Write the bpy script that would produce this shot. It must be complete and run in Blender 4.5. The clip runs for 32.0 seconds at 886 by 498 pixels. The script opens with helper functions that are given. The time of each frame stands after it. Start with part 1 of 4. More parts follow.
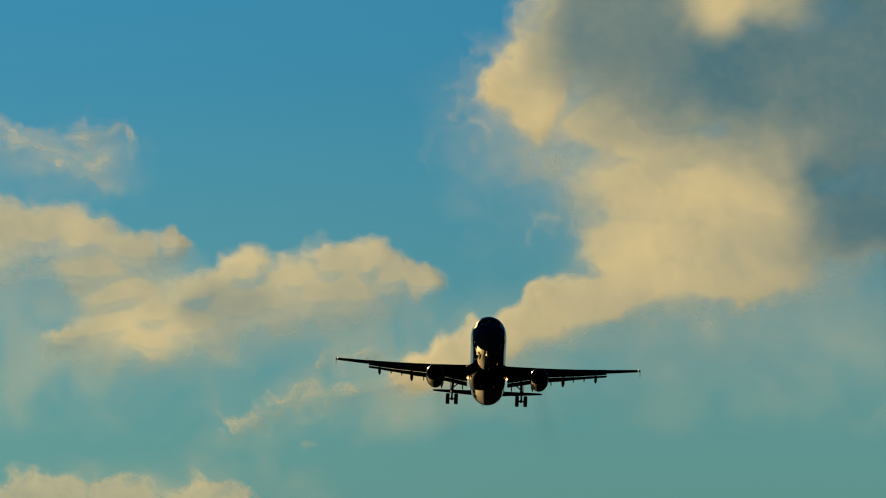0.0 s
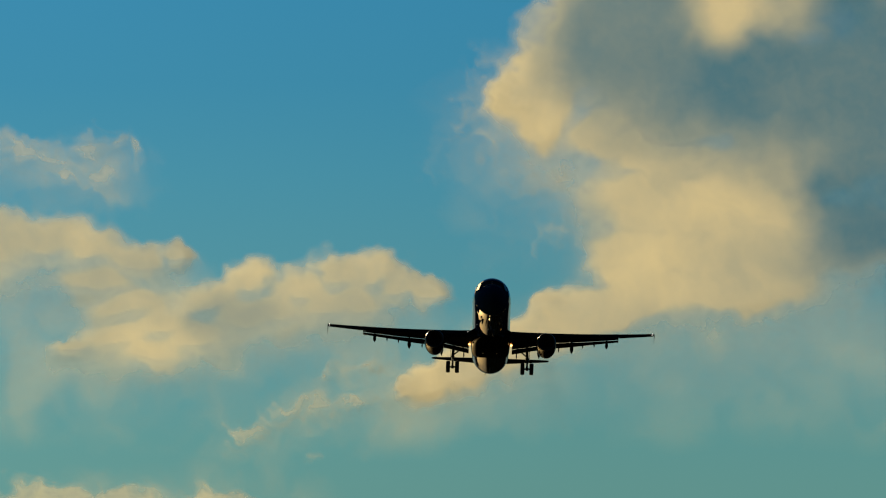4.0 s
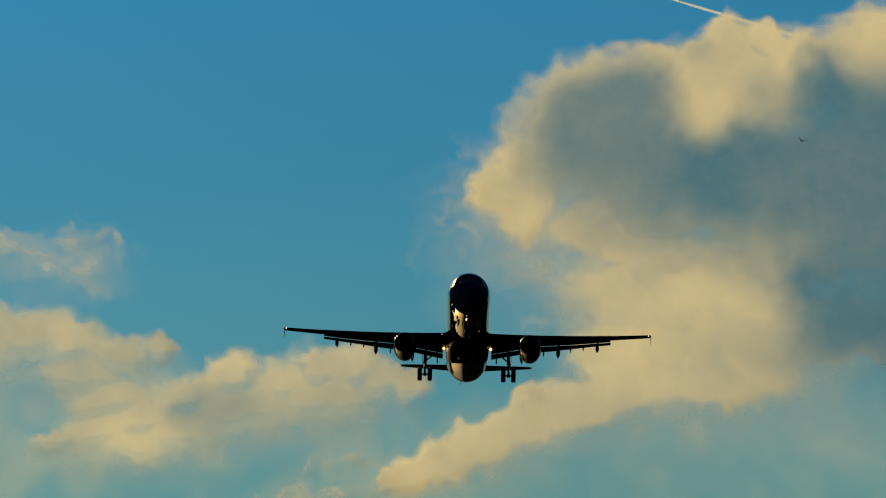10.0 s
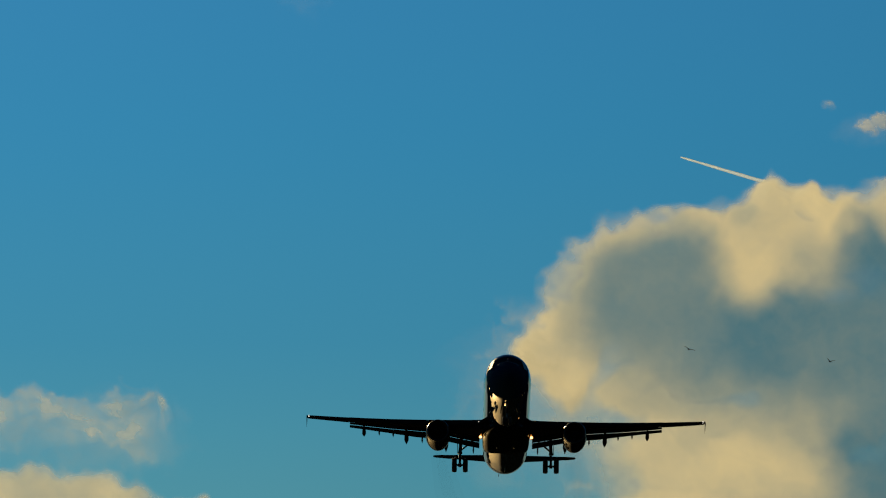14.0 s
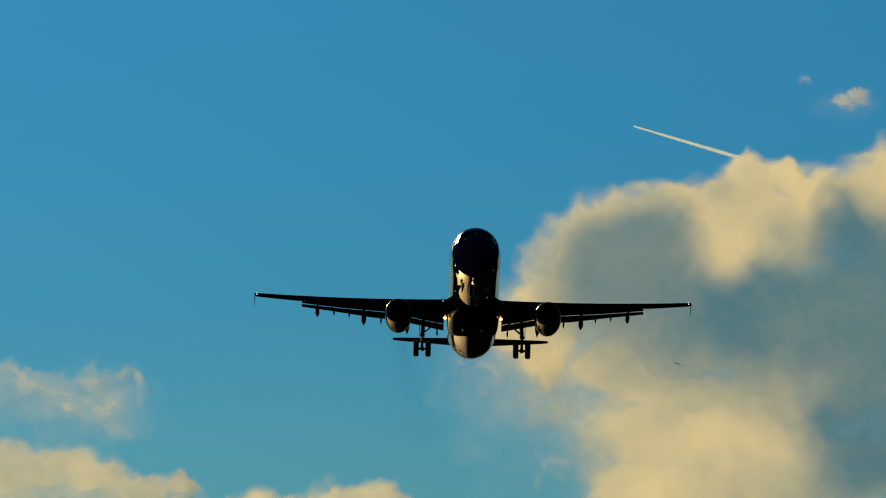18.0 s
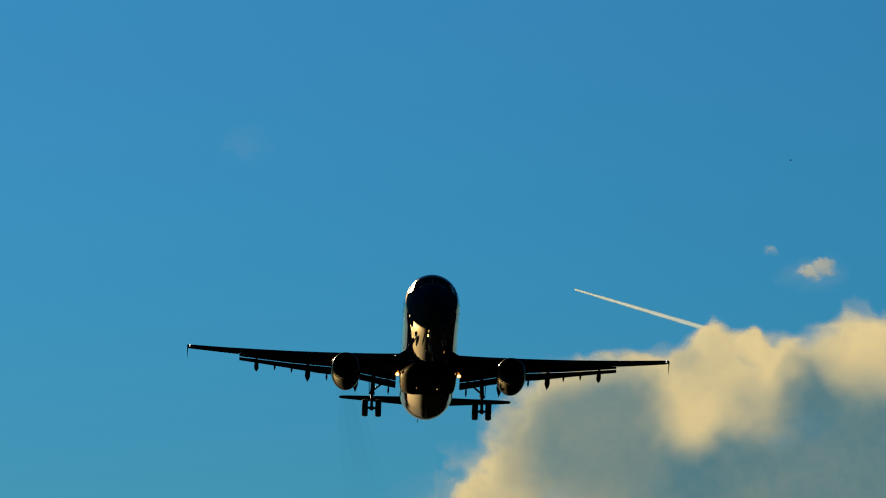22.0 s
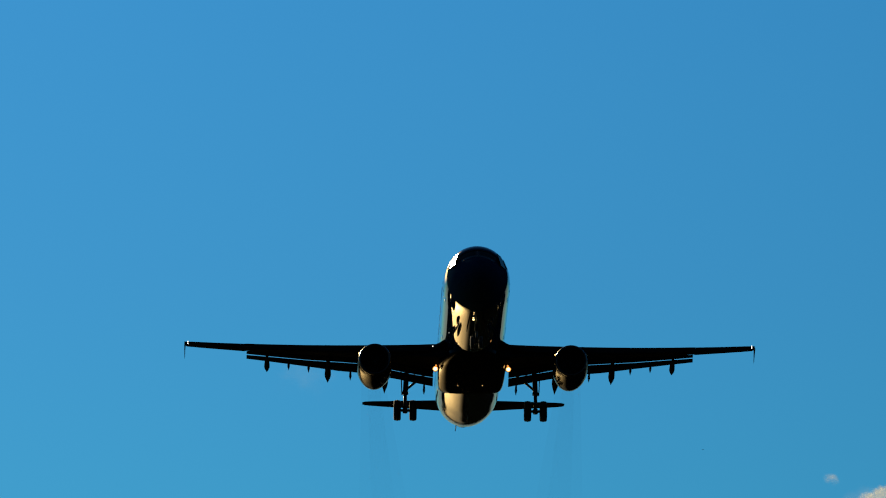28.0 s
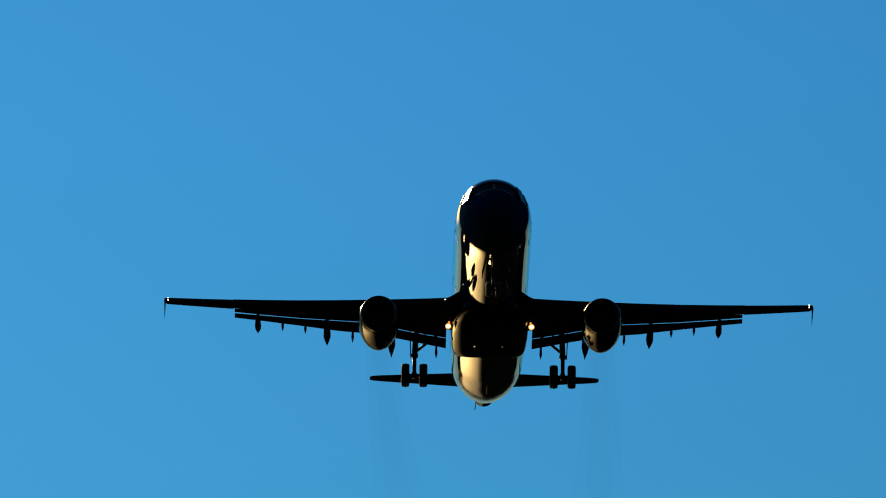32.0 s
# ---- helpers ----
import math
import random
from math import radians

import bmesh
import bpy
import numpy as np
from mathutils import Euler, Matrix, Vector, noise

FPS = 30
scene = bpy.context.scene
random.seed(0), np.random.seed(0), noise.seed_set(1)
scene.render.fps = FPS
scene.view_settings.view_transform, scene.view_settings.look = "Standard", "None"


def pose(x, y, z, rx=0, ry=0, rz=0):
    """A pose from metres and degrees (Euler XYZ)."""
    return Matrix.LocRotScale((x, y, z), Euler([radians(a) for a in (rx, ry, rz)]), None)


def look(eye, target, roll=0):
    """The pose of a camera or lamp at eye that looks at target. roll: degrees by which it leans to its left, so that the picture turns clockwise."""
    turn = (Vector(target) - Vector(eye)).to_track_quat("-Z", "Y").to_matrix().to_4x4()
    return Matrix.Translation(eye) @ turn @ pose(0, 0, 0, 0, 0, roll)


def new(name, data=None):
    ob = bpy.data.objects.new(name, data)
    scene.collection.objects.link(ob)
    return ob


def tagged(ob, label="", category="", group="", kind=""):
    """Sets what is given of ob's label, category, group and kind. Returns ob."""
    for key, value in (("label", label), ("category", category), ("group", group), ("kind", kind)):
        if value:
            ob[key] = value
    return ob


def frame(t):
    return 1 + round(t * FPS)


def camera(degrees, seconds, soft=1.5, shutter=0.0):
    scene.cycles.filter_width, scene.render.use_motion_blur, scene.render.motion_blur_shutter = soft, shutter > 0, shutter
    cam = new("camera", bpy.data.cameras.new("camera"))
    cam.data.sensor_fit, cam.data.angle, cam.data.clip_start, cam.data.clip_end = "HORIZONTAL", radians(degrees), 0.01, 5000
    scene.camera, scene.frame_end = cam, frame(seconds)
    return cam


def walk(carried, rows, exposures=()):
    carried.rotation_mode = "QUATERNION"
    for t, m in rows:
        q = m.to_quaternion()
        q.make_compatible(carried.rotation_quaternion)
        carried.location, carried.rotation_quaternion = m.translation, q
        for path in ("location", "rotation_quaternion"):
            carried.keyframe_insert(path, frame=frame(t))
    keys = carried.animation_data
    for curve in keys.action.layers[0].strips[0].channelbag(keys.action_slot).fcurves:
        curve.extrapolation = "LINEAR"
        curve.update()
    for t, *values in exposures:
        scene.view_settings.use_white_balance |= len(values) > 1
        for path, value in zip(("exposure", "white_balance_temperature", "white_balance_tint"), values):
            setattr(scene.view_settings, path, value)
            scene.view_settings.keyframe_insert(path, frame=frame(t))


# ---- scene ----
# A jet airliner on its landing approach, seen from the ground with a very long lens that
# follows it up the evening sky. y runs along the line of sight, x to the right, z up.
CAMERA_ROWS = [  # seconds, tilt above the horizon, turn to the left, in degrees
    (0.0, 7.4189, 0.0000),
    (0.5, 7.4151, -0.0020),
    (1.0, 7.3831, -0.0052),
    (1.5, 7.3941, -0.0063),
    (2.0, 7.4166, -0.0030),
    (2.5, 7.4394, 0.0017),
    (3.0, 7.4605, 0.0053),
    (3.5, 7.4788, 0.0149),
    (5.5, 7.4621, 0.0795),
    (6.0, 7.4564, 0.0969),
    (6.5, 7.4571, 0.1164),
    (7.0, 7.4647, 0.1309),
    (7.5, 7.4752, 0.1451),
    (8.0, 7.4843, 0.1544),
    (8.5, 7.4950, 0.1512),
    (9.0, 7.5103, 0.0968),
    (9.5, 7.6648, -0.0050),
    (10.0, 7.9470, -0.0626),
    (10.5, 8.0799, -0.1041),
    (11.0, 8.1766, -0.1386),
    (11.5, 8.1806, -0.1624),
    (12.0, 8.1945, -0.1725),
    (12.5, 8.2511, -0.1430),
    (13.0, 8.4455, -0.0159),
    (13.5, 8.6549, 0.1068),
    (14.0, 8.7827, 0.1650),
    (14.5, 8.7915, 0.2114),
    (16.5, 8.7130, 0.3329),
    (17.0, 8.6980, 0.3090),
    (17.5, 8.6700, 0.1930),
    (18.0, 8.6564, 0.0435),
    (18.5, 8.6626, -0.0309),
    (19.0, 8.6709, -0.0856),
    (19.5, 8.6836, -0.1289),
    (20.0, 8.9134, -0.1405),
    (20.5, 9.2657, -0.1460),
    (21.0, 9.4475, -0.1500),
    (21.5, 9.5416, -0.1504),
    (22.0, 9.5183, -0.1319),
    (22.5, 9.5343, -0.0968),
    (23.0, 9.5900, -0.0477),
    (23.5, 9.8105, -0.0079),
    (24.0, 9.9764, 0.0205),
    (24.5, 10.0858, 0.0422),
    (25.0, 10.1357, 0.0673),
    (25.5, 10.1366, 0.0806),
    (27.5, 10.5564, 0.1582),
    (28.0, 10.6781, 0.1798),
    (28.5, 10.7597, 0.2112),
    (29.0, 10.8051, 0.2329),
    (29.5, 10.8813, 0.2488),
    (30.0, 11.0238, 0.2752),
    (30.5, 11.1399, 0.3018),
    (31.0, 11.2577, 0.3333),
    (31.5, 11.3858, 0.3652),
    (32.0, 11.5630, 0.3982),
]
AIRLINER_ROWS = [  # seconds, x, y, z, nose up, bank, yaw
    (0.0, 5.03, 1259.09, 152.20, 5.34, 2.41, 0.09),
    (0.5, 4.88, 1248.23, 151.52, 5.30, 2.42, 0.12),
    (1.0, 4.81, 1237.38, 150.80, 5.28, 2.21, 0.12),
    (1.5, 4.81, 1226.54, 150.11, 5.29, 2.04, 0.11),
    (2.0, 4.64, 1215.72, 149.44, 5.28, 1.88, 0.07),
    (2.5, 4.54, 1204.90, 148.74, 5.24, 1.77, 0.06),
    (3.0, 4.51, 1194.09, 148.10, 5.20, 1.73, 0.07),
    (3.5, 4.48, 1183.28, 147.39, 5.18, 1.74, 0.10),
    (5.5, 4.13, 1140.17, 144.78, 5.10, 2.52, 0.18),
    (6.0, 4.06, 1129.41, 144.14, 5.11, 2.64, 0.16),
    (6.5, 3.92, 1118.66, 143.48, 5.08, 2.59, 0.18),
    (7.0, 3.89, 1107.93, 142.86, 5.06, 2.72, 0.20),
    (7.5, 3.81, 1097.20, 142.23, 5.04, 2.43, 0.22),
    (8.0, 3.72, 1086.48, 141.57, 5.02, 2.16, 0.20),
    (8.5, 3.60, 1075.77, 141.00, 5.02, 1.91, 0.17),
    (9.0, 3.51, 1065.06, 140.37, 5.01, 1.79, 0.22),
    (9.5, 3.48, 1054.37, 139.71, 5.02, 1.38, 0.24),
    (10.0, 3.41, 1043.69, 139.19, 5.01, 1.23, 0.25),
    (10.5, 3.33, 1033.01, 138.55, 4.99, 0.99, 0.21),
    (11.0, 3.29, 1022.35, 138.06, 4.96, 0.84, 0.25),
    (11.5, 3.17, 1011.69, 137.37, 4.94, 0.69, 0.32),
    (12.0, 3.11, 1001.04, 136.79, 4.89, 0.71, 0.35),
    (12.5, 3.00, 990.41, 136.26, 4.84, 0.55, 0.36),
    (13.0, 2.81, 979.78, 135.81, 4.80, 0.55, 0.32),
    (13.5, 2.70, 969.16, 135.17, 4.78, 0.75, 0.33),
    (14.0, 2.63, 958.55, 134.66, 4.75, 0.94, 0.31),
    (14.5, 2.56, 947.94, 134.14, 4.71, 1.24, 0.31),
    (16.5, 2.06, 905.63, 131.96, 4.49, 1.81, 0.46),
    (17.0, 1.89, 895.07, 131.49, 4.42, 1.65, 0.53),
    (17.5, 1.76, 884.52, 130.93, 4.34, 1.41, 0.54),
    (18.0, 1.67, 873.98, 130.43, 4.28, 1.29, 0.54),
    (18.5, 1.55, 863.45, 129.83, 4.20, 1.15, 0.50),
    (19.0, 1.39, 852.93, 129.40, 4.13, 1.15, 0.50),
    (19.5, 1.31, 842.42, 128.79, 4.06, 1.11, 0.50),
    (20.0, 1.15, 831.92, 128.28, 3.98, 1.22, 0.54),
    (20.5, 1.13, 821.43, 127.72, 3.92, 1.29, 0.60),
    (21.0, 1.01, 810.94, 127.26, 3.84, 1.49, 0.65),
    (21.5, 0.89, 800.47, 126.69, 3.78, 1.64, 0.70),
    (22.0, 0.77, 790.00, 126.28, 3.72, 1.84, 0.76),
    (22.5, 0.63, 779.54, 125.77, 3.68, 2.09, 0.88),
    (23.0, 0.53, 769.09, 125.35, 3.68, 2.26, 0.94),
    (23.5, 0.40, 758.66, 124.79, 3.66, 2.48, 0.99),
    (24.0, 0.37, 748.23, 124.34, 3.62, 2.51, 0.99),
    (24.5, 0.26, 737.81, 123.85, 3.56, 2.49, 1.13),
    (25.0, 0.14, 727.39, 123.53, 3.48, 2.41, 1.23),
    (25.5, 0.10, 716.99, 122.96, 3.39, 2.21, 1.33),
    (27.5, -0.30, 675.47, 121.27, 3.45, 0.80, 1.30),
    (28.0, -0.45, 665.11, 120.91, 3.42, 0.29, 1.28),
    (28.5, -0.72, 654.77, 120.48, 3.39, 0.03, 1.26),
    (29.0, -0.86, 644.43, 120.05, 3.39, -0.27, 1.24),
    (29.5, -0.99, 634.10, 119.64, 3.45, -0.37, 1.24),
    (30.0, -1.11, 623.78, 119.24, 3.51, -0.31, 1.25),
    (30.5, -1.25, 613.46, 118.85, 3.60, -0.21, 1.10),
    (31.0, -1.37, 603.16, 118.46, 3.67, 0.01, 0.97),
    (31.5, -1.50, 592.87, 118.08, 3.81, 0.26, 0.93),
    (32.0, -1.63, 582.58, 117.70, 3.94, 0.58, 0.95),
]
cam = camera(4.4897, 32.0, soft=1.1)
walk(cam, [(t, pose(0, 0, 1.7, 90 + tilt, 0, turn)) for t, tilt, turn in CAMERA_ROWS], exposures=[(0.0, 0.0), (6.0, -0.03), (9.0, -0.10), (13.0, -0.08), (16.5, 0.06), (19.0, 0.10), (21.0, 0.13), (23.0, 0.25), (25.0, 0.31), (28.0, 0.43), (32.0, 0.51)])

# ---- light ----
SUN_TURN, SUN_HEIGHT = -20.6, 19.6   # degrees to the right of the line of sight, degrees above the horizon


def away(turn, height, metres):
    """A place seen from the camera at that many degrees to the right and above the horizon."""
    a, e = radians(turn), radians(height)
    return Vector((math.sin(a) * math.cos(e), math.cos(a) * math.cos(e), math.sin(e))) * metres + Vector((0, 0, 1.7))


world = bpy.data.worlds.new("evening_sky")
scene.world = world
world.use_nodes = True
wt = world.node_tree
wt.nodes.clear()
w_out = wt.nodes.new("ShaderNodeOutputWorld")
w_bg = wt.nodes.new("ShaderNodeBackground")
w_sky = wt.nodes.new("ShaderNodeTexSky")
w_sky.sky_type, w_sky.sun_disc = "NISHITA", False
w_sky.sun_elevation, w_sky.sun_rotation = radians(SUN_HEIGHT), radians(SUN_TURN)
w_dim = wt.nodes.new("ShaderNodeVectorMath")
w_dim.operation = "SCALE"
w_dim.inputs["Scale"].default_value = 0.08
wt.links.new(w_sky.outputs[0], w_dim.inputs[0])
w_co = wt.nodes.new("ShaderNodeTexCoord")
w_sep = wt.nodes.new("ShaderNodeSeparateXYZ")
wt.links.new(w_co.outputs["Generated"], w_sep.inputs[0])
w_map = wt.nodes.new("ShaderNodeMapRange")
wt.links.new(w_sep.outputs["Z"], w_map.inputs["Value"])
w_ramp = wt.nodes.new("ShaderNodeValToRGB")
# linear colours of the clear sky by the sine of the height
SKY = [(0.0, (0.20, 0.22, 0.19)), (0.07, (0.18, 0.265, 0.232)), (0.111, (0.125, 0.340, 0.315)), (0.1245, (0.090, 0.318, 0.367)), (0.1365, (0.060, 0.292, 0.402)), (0.144, (0.042, 0.266, 0.415)),
       (0.162, (0.028, 0.246, 0.446)), (0.182, (0.027, 0.219, 0.441)), (0.216, (0.023, 0.197, 0.436)), (0.32, (0.010, 0.10, 0.25)), (0.55, (0.004, 0.032, 0.09)), (1.0, (0.003, 0.024, 0.07))]
while len(w_ramp.color_ramp.elements) < len(SKY):
    w_ramp.color_ramp.elements.new(0.5)
for el, (at, rgb) in zip(w_ramp.color_ramp.elements, SKY):
    el.position, el.color = at, (*rgb, 1)
wt.links.new(w_map.outputs[0], w_ramp.inputs[0])
w_mix = wt.nodes.new("ShaderNodeMix")
w_mix.data_type = "RGBA"
w_mix.inputs["Factor"].default_value = 0.99
wt.links.new(w_dim.outputs[0], w_mix.inputs["A"])
wt.links.new(w_ramp.outputs[0], w_mix.inputs["B"])
# the air glows pale gold towards the sun
w_dot = wt.nodes.new("ShaderNodeVectorMath")
w_dot.operation = "DOT_PRODUCT"
w_dot.inputs[1].default_value = away(SUN_TURN, SUN_HEIGHT, 1.0) - Vector((0, 0, 1.7))
wt.links.new(w_co.outputs["Generated"], w_dot.inputs[0])
w_near = wt.nodes.new("ShaderNodeMapRange")
w_near.interpolation_type = "SMOOTHERSTEP"
w_near.inputs["From Min"].default_value, w_near.inputs["From Max"].default_value = 0.975, 0.9985
wt.links.new(w_dot.outputs["Value"], w_near.inputs["Value"])
w_glow = wt.nodes.new("ShaderNodeMix")
w_glow.data_type = "RGBA"
w_glow.inputs["B"].default_value = (5.0, 3.3, 1.25, 1)
wt.links.new(w_near.outputs[0], w_glow.inputs["Factor"])
wt.links.new(w_mix.outputs["Result"], w_glow.inputs["A"])
# and darkens on the side away from the sun
w_far = wt.nodes.new("ShaderNodeMapRange")
w_far.inputs["From Min"].default_value, w_far.inputs["From Max"].default_value, w_far.inputs["To Min"].default_value = -0.6, 0.88, 0.25
wt.links.new(w_dot.outputs["Value"], w_far.inputs["Value"])
w_all = wt.nodes.new("ShaderNodeVectorMath")
w_all.operation = "SCALE"
wt.links.new(w_glow.outputs["Result"], w_all.inputs[0])
w_side = wt.nodes.new("ShaderNodeMapRange")
w_side.inputs["From Min"].default_value, w_side.inputs["From Max"].default_value = 0.91, 0.96
w_side.inputs["To Min"].default_value, w_side.inputs["To Max"].default_value = 0.84, 1.12
wt.links.new(w_dot.outputs["Value"], w_side.inputs["Value"])
w_both = wt.nodes.new("ShaderNodeMath")
w_both.operation = "MULTIPLY"
wt.links.new(w_far.outputs[0], w_both.inputs[0])
wt.links.new(w_side.outputs[0], w_both.inputs[1])
wt.links.new(w_both.outputs[0], w_all.inputs["Scale"])
wt.links.new(w_all.outputs[0], w_bg.inputs["Color"])
wt.links.new(w_bg.outputs[0], w_out.inputs[0])

sun = new("sun", bpy.data.lights.new("sun", "SUN"))
sun.data.energy, sun.data.angle, sun.data.color = 3.2, radians(0.6), (1.0, 0.80, 0.46)
sun.matrix_world = look(away(SUN_TURN, SUN_HEIGHT, 4000), (0, 0, 1.7))


# ---- materials ----
def material(name):
    m = bpy.data.materials.new(name)
    m.use_nodes = True
    nt = m.node_tree
    return m, nt, nt.nodes["Principled BSDF"]


def add(nt, kind, **values):
    n = nt.nodes.new(kind)
    for key, value in values.items():
        n.inputs[key].default_value = value
    return n


def surface(name, low, high, rough=(0.35, 0.5), metal=0.0, scale=1.2, bump=0.0, detail=6.0, streak=(1, 1, 1), gloss=0.5):
    """A worn surface: colour and gloss wander between two values at two scales."""
    m, nt, b = material(name)
    co = nt.nodes.new("ShaderNodeTexCoord")
    stretch = nt.nodes.new("ShaderNodeMapping")
    stretch.inputs["Scale"].default_value = streak
    nt.links.new(co.outputs["Object"], stretch.inputs[0])
    n = add(nt, "ShaderNodeTexNoise", Scale=scale, Detail=detail, Roughness=0.62)
    nt.links.new(stretch.outputs[0], n.inputs["Vector"])
    fine = add(nt, "ShaderNodeTexNoise", Scale=scale * 11, Detail=3.0)
    nt.links.new(stretch.outputs[0], fine.inputs["Vector"])
    both = nt.nodes.new("ShaderNodeMath")
    both.operation = "MULTIPLY_ADD"
    both.inputs[1].default_value = 0.4
    nt.links.new(fine.outputs["Fac"], both.inputs[0])
    nt.links.new(n.outputs["Fac"], both.inputs[2])
    ramp = add(nt, "ShaderNodeMapRange", **{"From Min": 0.45, "From Max": 0.95})
    nt.links.new(both.outputs[0], ramp.inputs["Value"])
    mix = nt.nodes.new("ShaderNodeMix")
    mix.data_type = "RGBA"
    mix.inputs["A"].default_value, mix.inputs["B"].default_value = (*low, 1), (*high, 1)
    nt.links.new(ramp.outputs[0], mix.inputs["Factor"])
    nt.links.new(mix.outputs["Result"], b.inputs["Base Color"])
    r = add(nt, "ShaderNodeMapRange", **{"To Min": rough[0], "To Max": rough[1]})
    nt.links.new(n.outputs["Fac"], r.inputs["Value"])
    nt.links.new(r.outputs[0], b.inputs["Roughness"])
    b.inputs["Metallic"].default_value = metal
    b.inputs["Specular IOR Level"].default_value = gloss
    if bump:
        bp = add(nt, "ShaderNodeBump", Strength=0.4, Distance=bump)
        nt.links.new(both.outputs[0], bp.inputs["Height"])
        nt.links.new(bp.outputs[0], b.inputs["Normal"])
    return m


def glow(name, colour, strength):
    m, nt, b = material(name)
    b.inputs["Base Color"].default_value = (*colour, 1)
    b.inputs["Emission Color"].default_value = (*colour, 1)
    b.inputs["Emission Strength"].default_value = strength
    return m


PAINT = surface("fuselage_paint", (0.004, 0.005, 0.009), (0.008, 0.009, 0.014), (0.03, 0.05), scale=0.5, streak=(1, 0.25, 1), gloss=0.14)
# same paint, gloss cut by distance from the nose to keep reflections off it
NOSED = surface("fuselage_paint_dull_nose", (0.006, 0.020, 0.046), (0.010, 0.036, 0.082), (0.02, 0.03), scale=0.5, streak=(1, 0.25, 1))
nt = NOSED.node_tree
co = nt.nodes.new("ShaderNodeTexCoord")
sep = nt.nodes.new("ShaderNodeSeparateXYZ")
nt.links.new(co.outputs["Object"], sep.inputs[0])
slant = nt.nodes.new("ShaderNodeMath")     # the gloss cut ends on a slight slant, further aft below
slant.operation, slant.inputs[1].default_value = "MULTIPLY_ADD", 0.35
nt.links.new(sep.outputs["Z"], slant.inputs[0])
nt.links.new(sep.outputs["Y"], slant.inputs[2])
nose_gloss = add(nt, "ShaderNodeMapRange", **{"From Min": -18.9, "From Max": -17.5, "To Min": 0.0, "To Max": 0.95})
nose_gloss.interpolation_type = "SMOOTHSTEP"
nt.links.new(slant.outputs[0], nose_gloss.inputs["Value"])
nt.links.new(nose_gloss.outputs[0], nt.nodes["Principled BSDF"].inputs["Specular IOR Level"])
soot = add(nt, "ShaderNodeMapRange", **{"From Min": 5.0, "From Max": 12.0, "To Max": 0.11})   # duller towards the tail
nt.links.new(sep.outputs["Y"], soot.inputs["Value"])
both = nt.nodes.new("ShaderNodeMath")
nt.links.new(soot.outputs[0], both.inputs[0])
nt.links.new(nt.nodes["Principled BSDF"].inputs["Roughness"].links[0].from_socket, both.inputs[1])
nt.links.new(both.outputs[0], nt.nodes["Principled BSDF"].inputs["Roughness"])
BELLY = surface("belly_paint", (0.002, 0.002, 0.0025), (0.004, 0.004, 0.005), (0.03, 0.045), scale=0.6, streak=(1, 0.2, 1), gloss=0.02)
COWL = surface("cowl_paint", (0.003, 0.003, 0.005), (0.006, 0.006, 0.008), (0.10, 0.14), scale=0.6, streak=(1, 0.2, 1), gloss=0.004)
WING = surface("wing_paint", (0.007, 0.007, 0.008), (0.015, 0.015, 0.016), (0.35, 0.5), scale=0.5, streak=(1, 0.3, 1), gloss=0.0)
POLISHED = surface("polished_metal", (0.75, 0.75, 0.76), (0.85, 0.85, 0.85), (0.1, 0.2), metal=1.0, scale=6)
BARE = surface("bare_metal", (0.05, 0.05, 0.055), (0.09, 0.09, 0.09), (0.25, 0.4), metal=1.0, scale=1.5)
STEEL = surface("gear_steel", (0.006, 0.006, 0.007), (0.015, 0.015, 0.015), (0.4, 0.6), metal=0.0, scale=4)
RUBBER = surface("tyre_rubber", (0.008, 0.008, 0.008), (0.016, 0.016, 0.015), (0.7, 0.9), scale=5, bump=0.004)
DARK = surface("dark_duct", (0.02, 0.02, 0.022), (0.05, 0.05, 0.05), (0.4, 0.6), metal=0.4, scale=4)
SIDE_GLASS = surface("side_window_glass", (0.008, 0.009, 0.012), (0.014, 0.015, 0.018), (0.19, 0.21), scale=2, gloss=0.07)
GLASS = surface("cockpit_glass", (0.008, 0.009, 0.012), (0.014, 0.015, 0.018), (0.10, 0.14), scale=2, gloss=0.015)
LAMP = glow("lamp_glow", (1.0, 0.60, 0.20), 4.5)
ORANGE_GLOW = glow("dim_orange_glow", (1.0, 0.36, 0.06), 0.65)
WHITE_GLOW = glow("lamp_and_glint_glow", (1.0, 0.95, 0.85), 1.6)
FEATHER = surface("dark_feathers", (0.012, 0.012, 0.013), (0.03, 0.028, 0.025), (0.6, 0.8), scale=30)
FIELD = surface("dark_field", (0.0015, 0.002, 0.001), (0.005, 0.006, 0.003), (0.8, 0.95), scale=0.02, detail=9.0, gloss=0.0)
# unseen water: the belly's gold reflection and its fade rightwards are painted here
WATER, nt, b = material("rippled_water")
nt.nodes.remove(b)
co = nt.nodes.new("ShaderNodeTexCoord")
sep = nt.nodes.new("ShaderNodeSeparateXYZ")
nt.links.new(co.outputs["Object"], sep.inputs[0])
n = add(nt, "ShaderNodeTexNoise", Scale=0.01, Detail=6.0, Roughness=0.6)
nt.links.new(co.outputs["Object"], n.inputs["Vector"])
r = add(nt, "ShaderNodeMapRange", **{"To Min": 0.36, "To Max": 0.42})
nt.links.new(n.outputs["Fac"], r.inputs["Value"])
shine = add(nt, "ShaderNodeBsdfGlossy", Color=(0.38, 0.315, 0.205, 1))
nt.links.new(r.outputs[0], shine.inputs["Roughness"])
dark_side = add(nt, "ShaderNodeBsdfDiffuse", Color=(0.002, 0.0025, 0.0012, 1))
side_fade = add(nt, "ShaderNodeMapRange", **{"From Min": -70.0, "From Max": -32.0, "To Min": 0.0, "To Max": 1.0})
side_fade.interpolation_type = "SMOOTHSTEP"
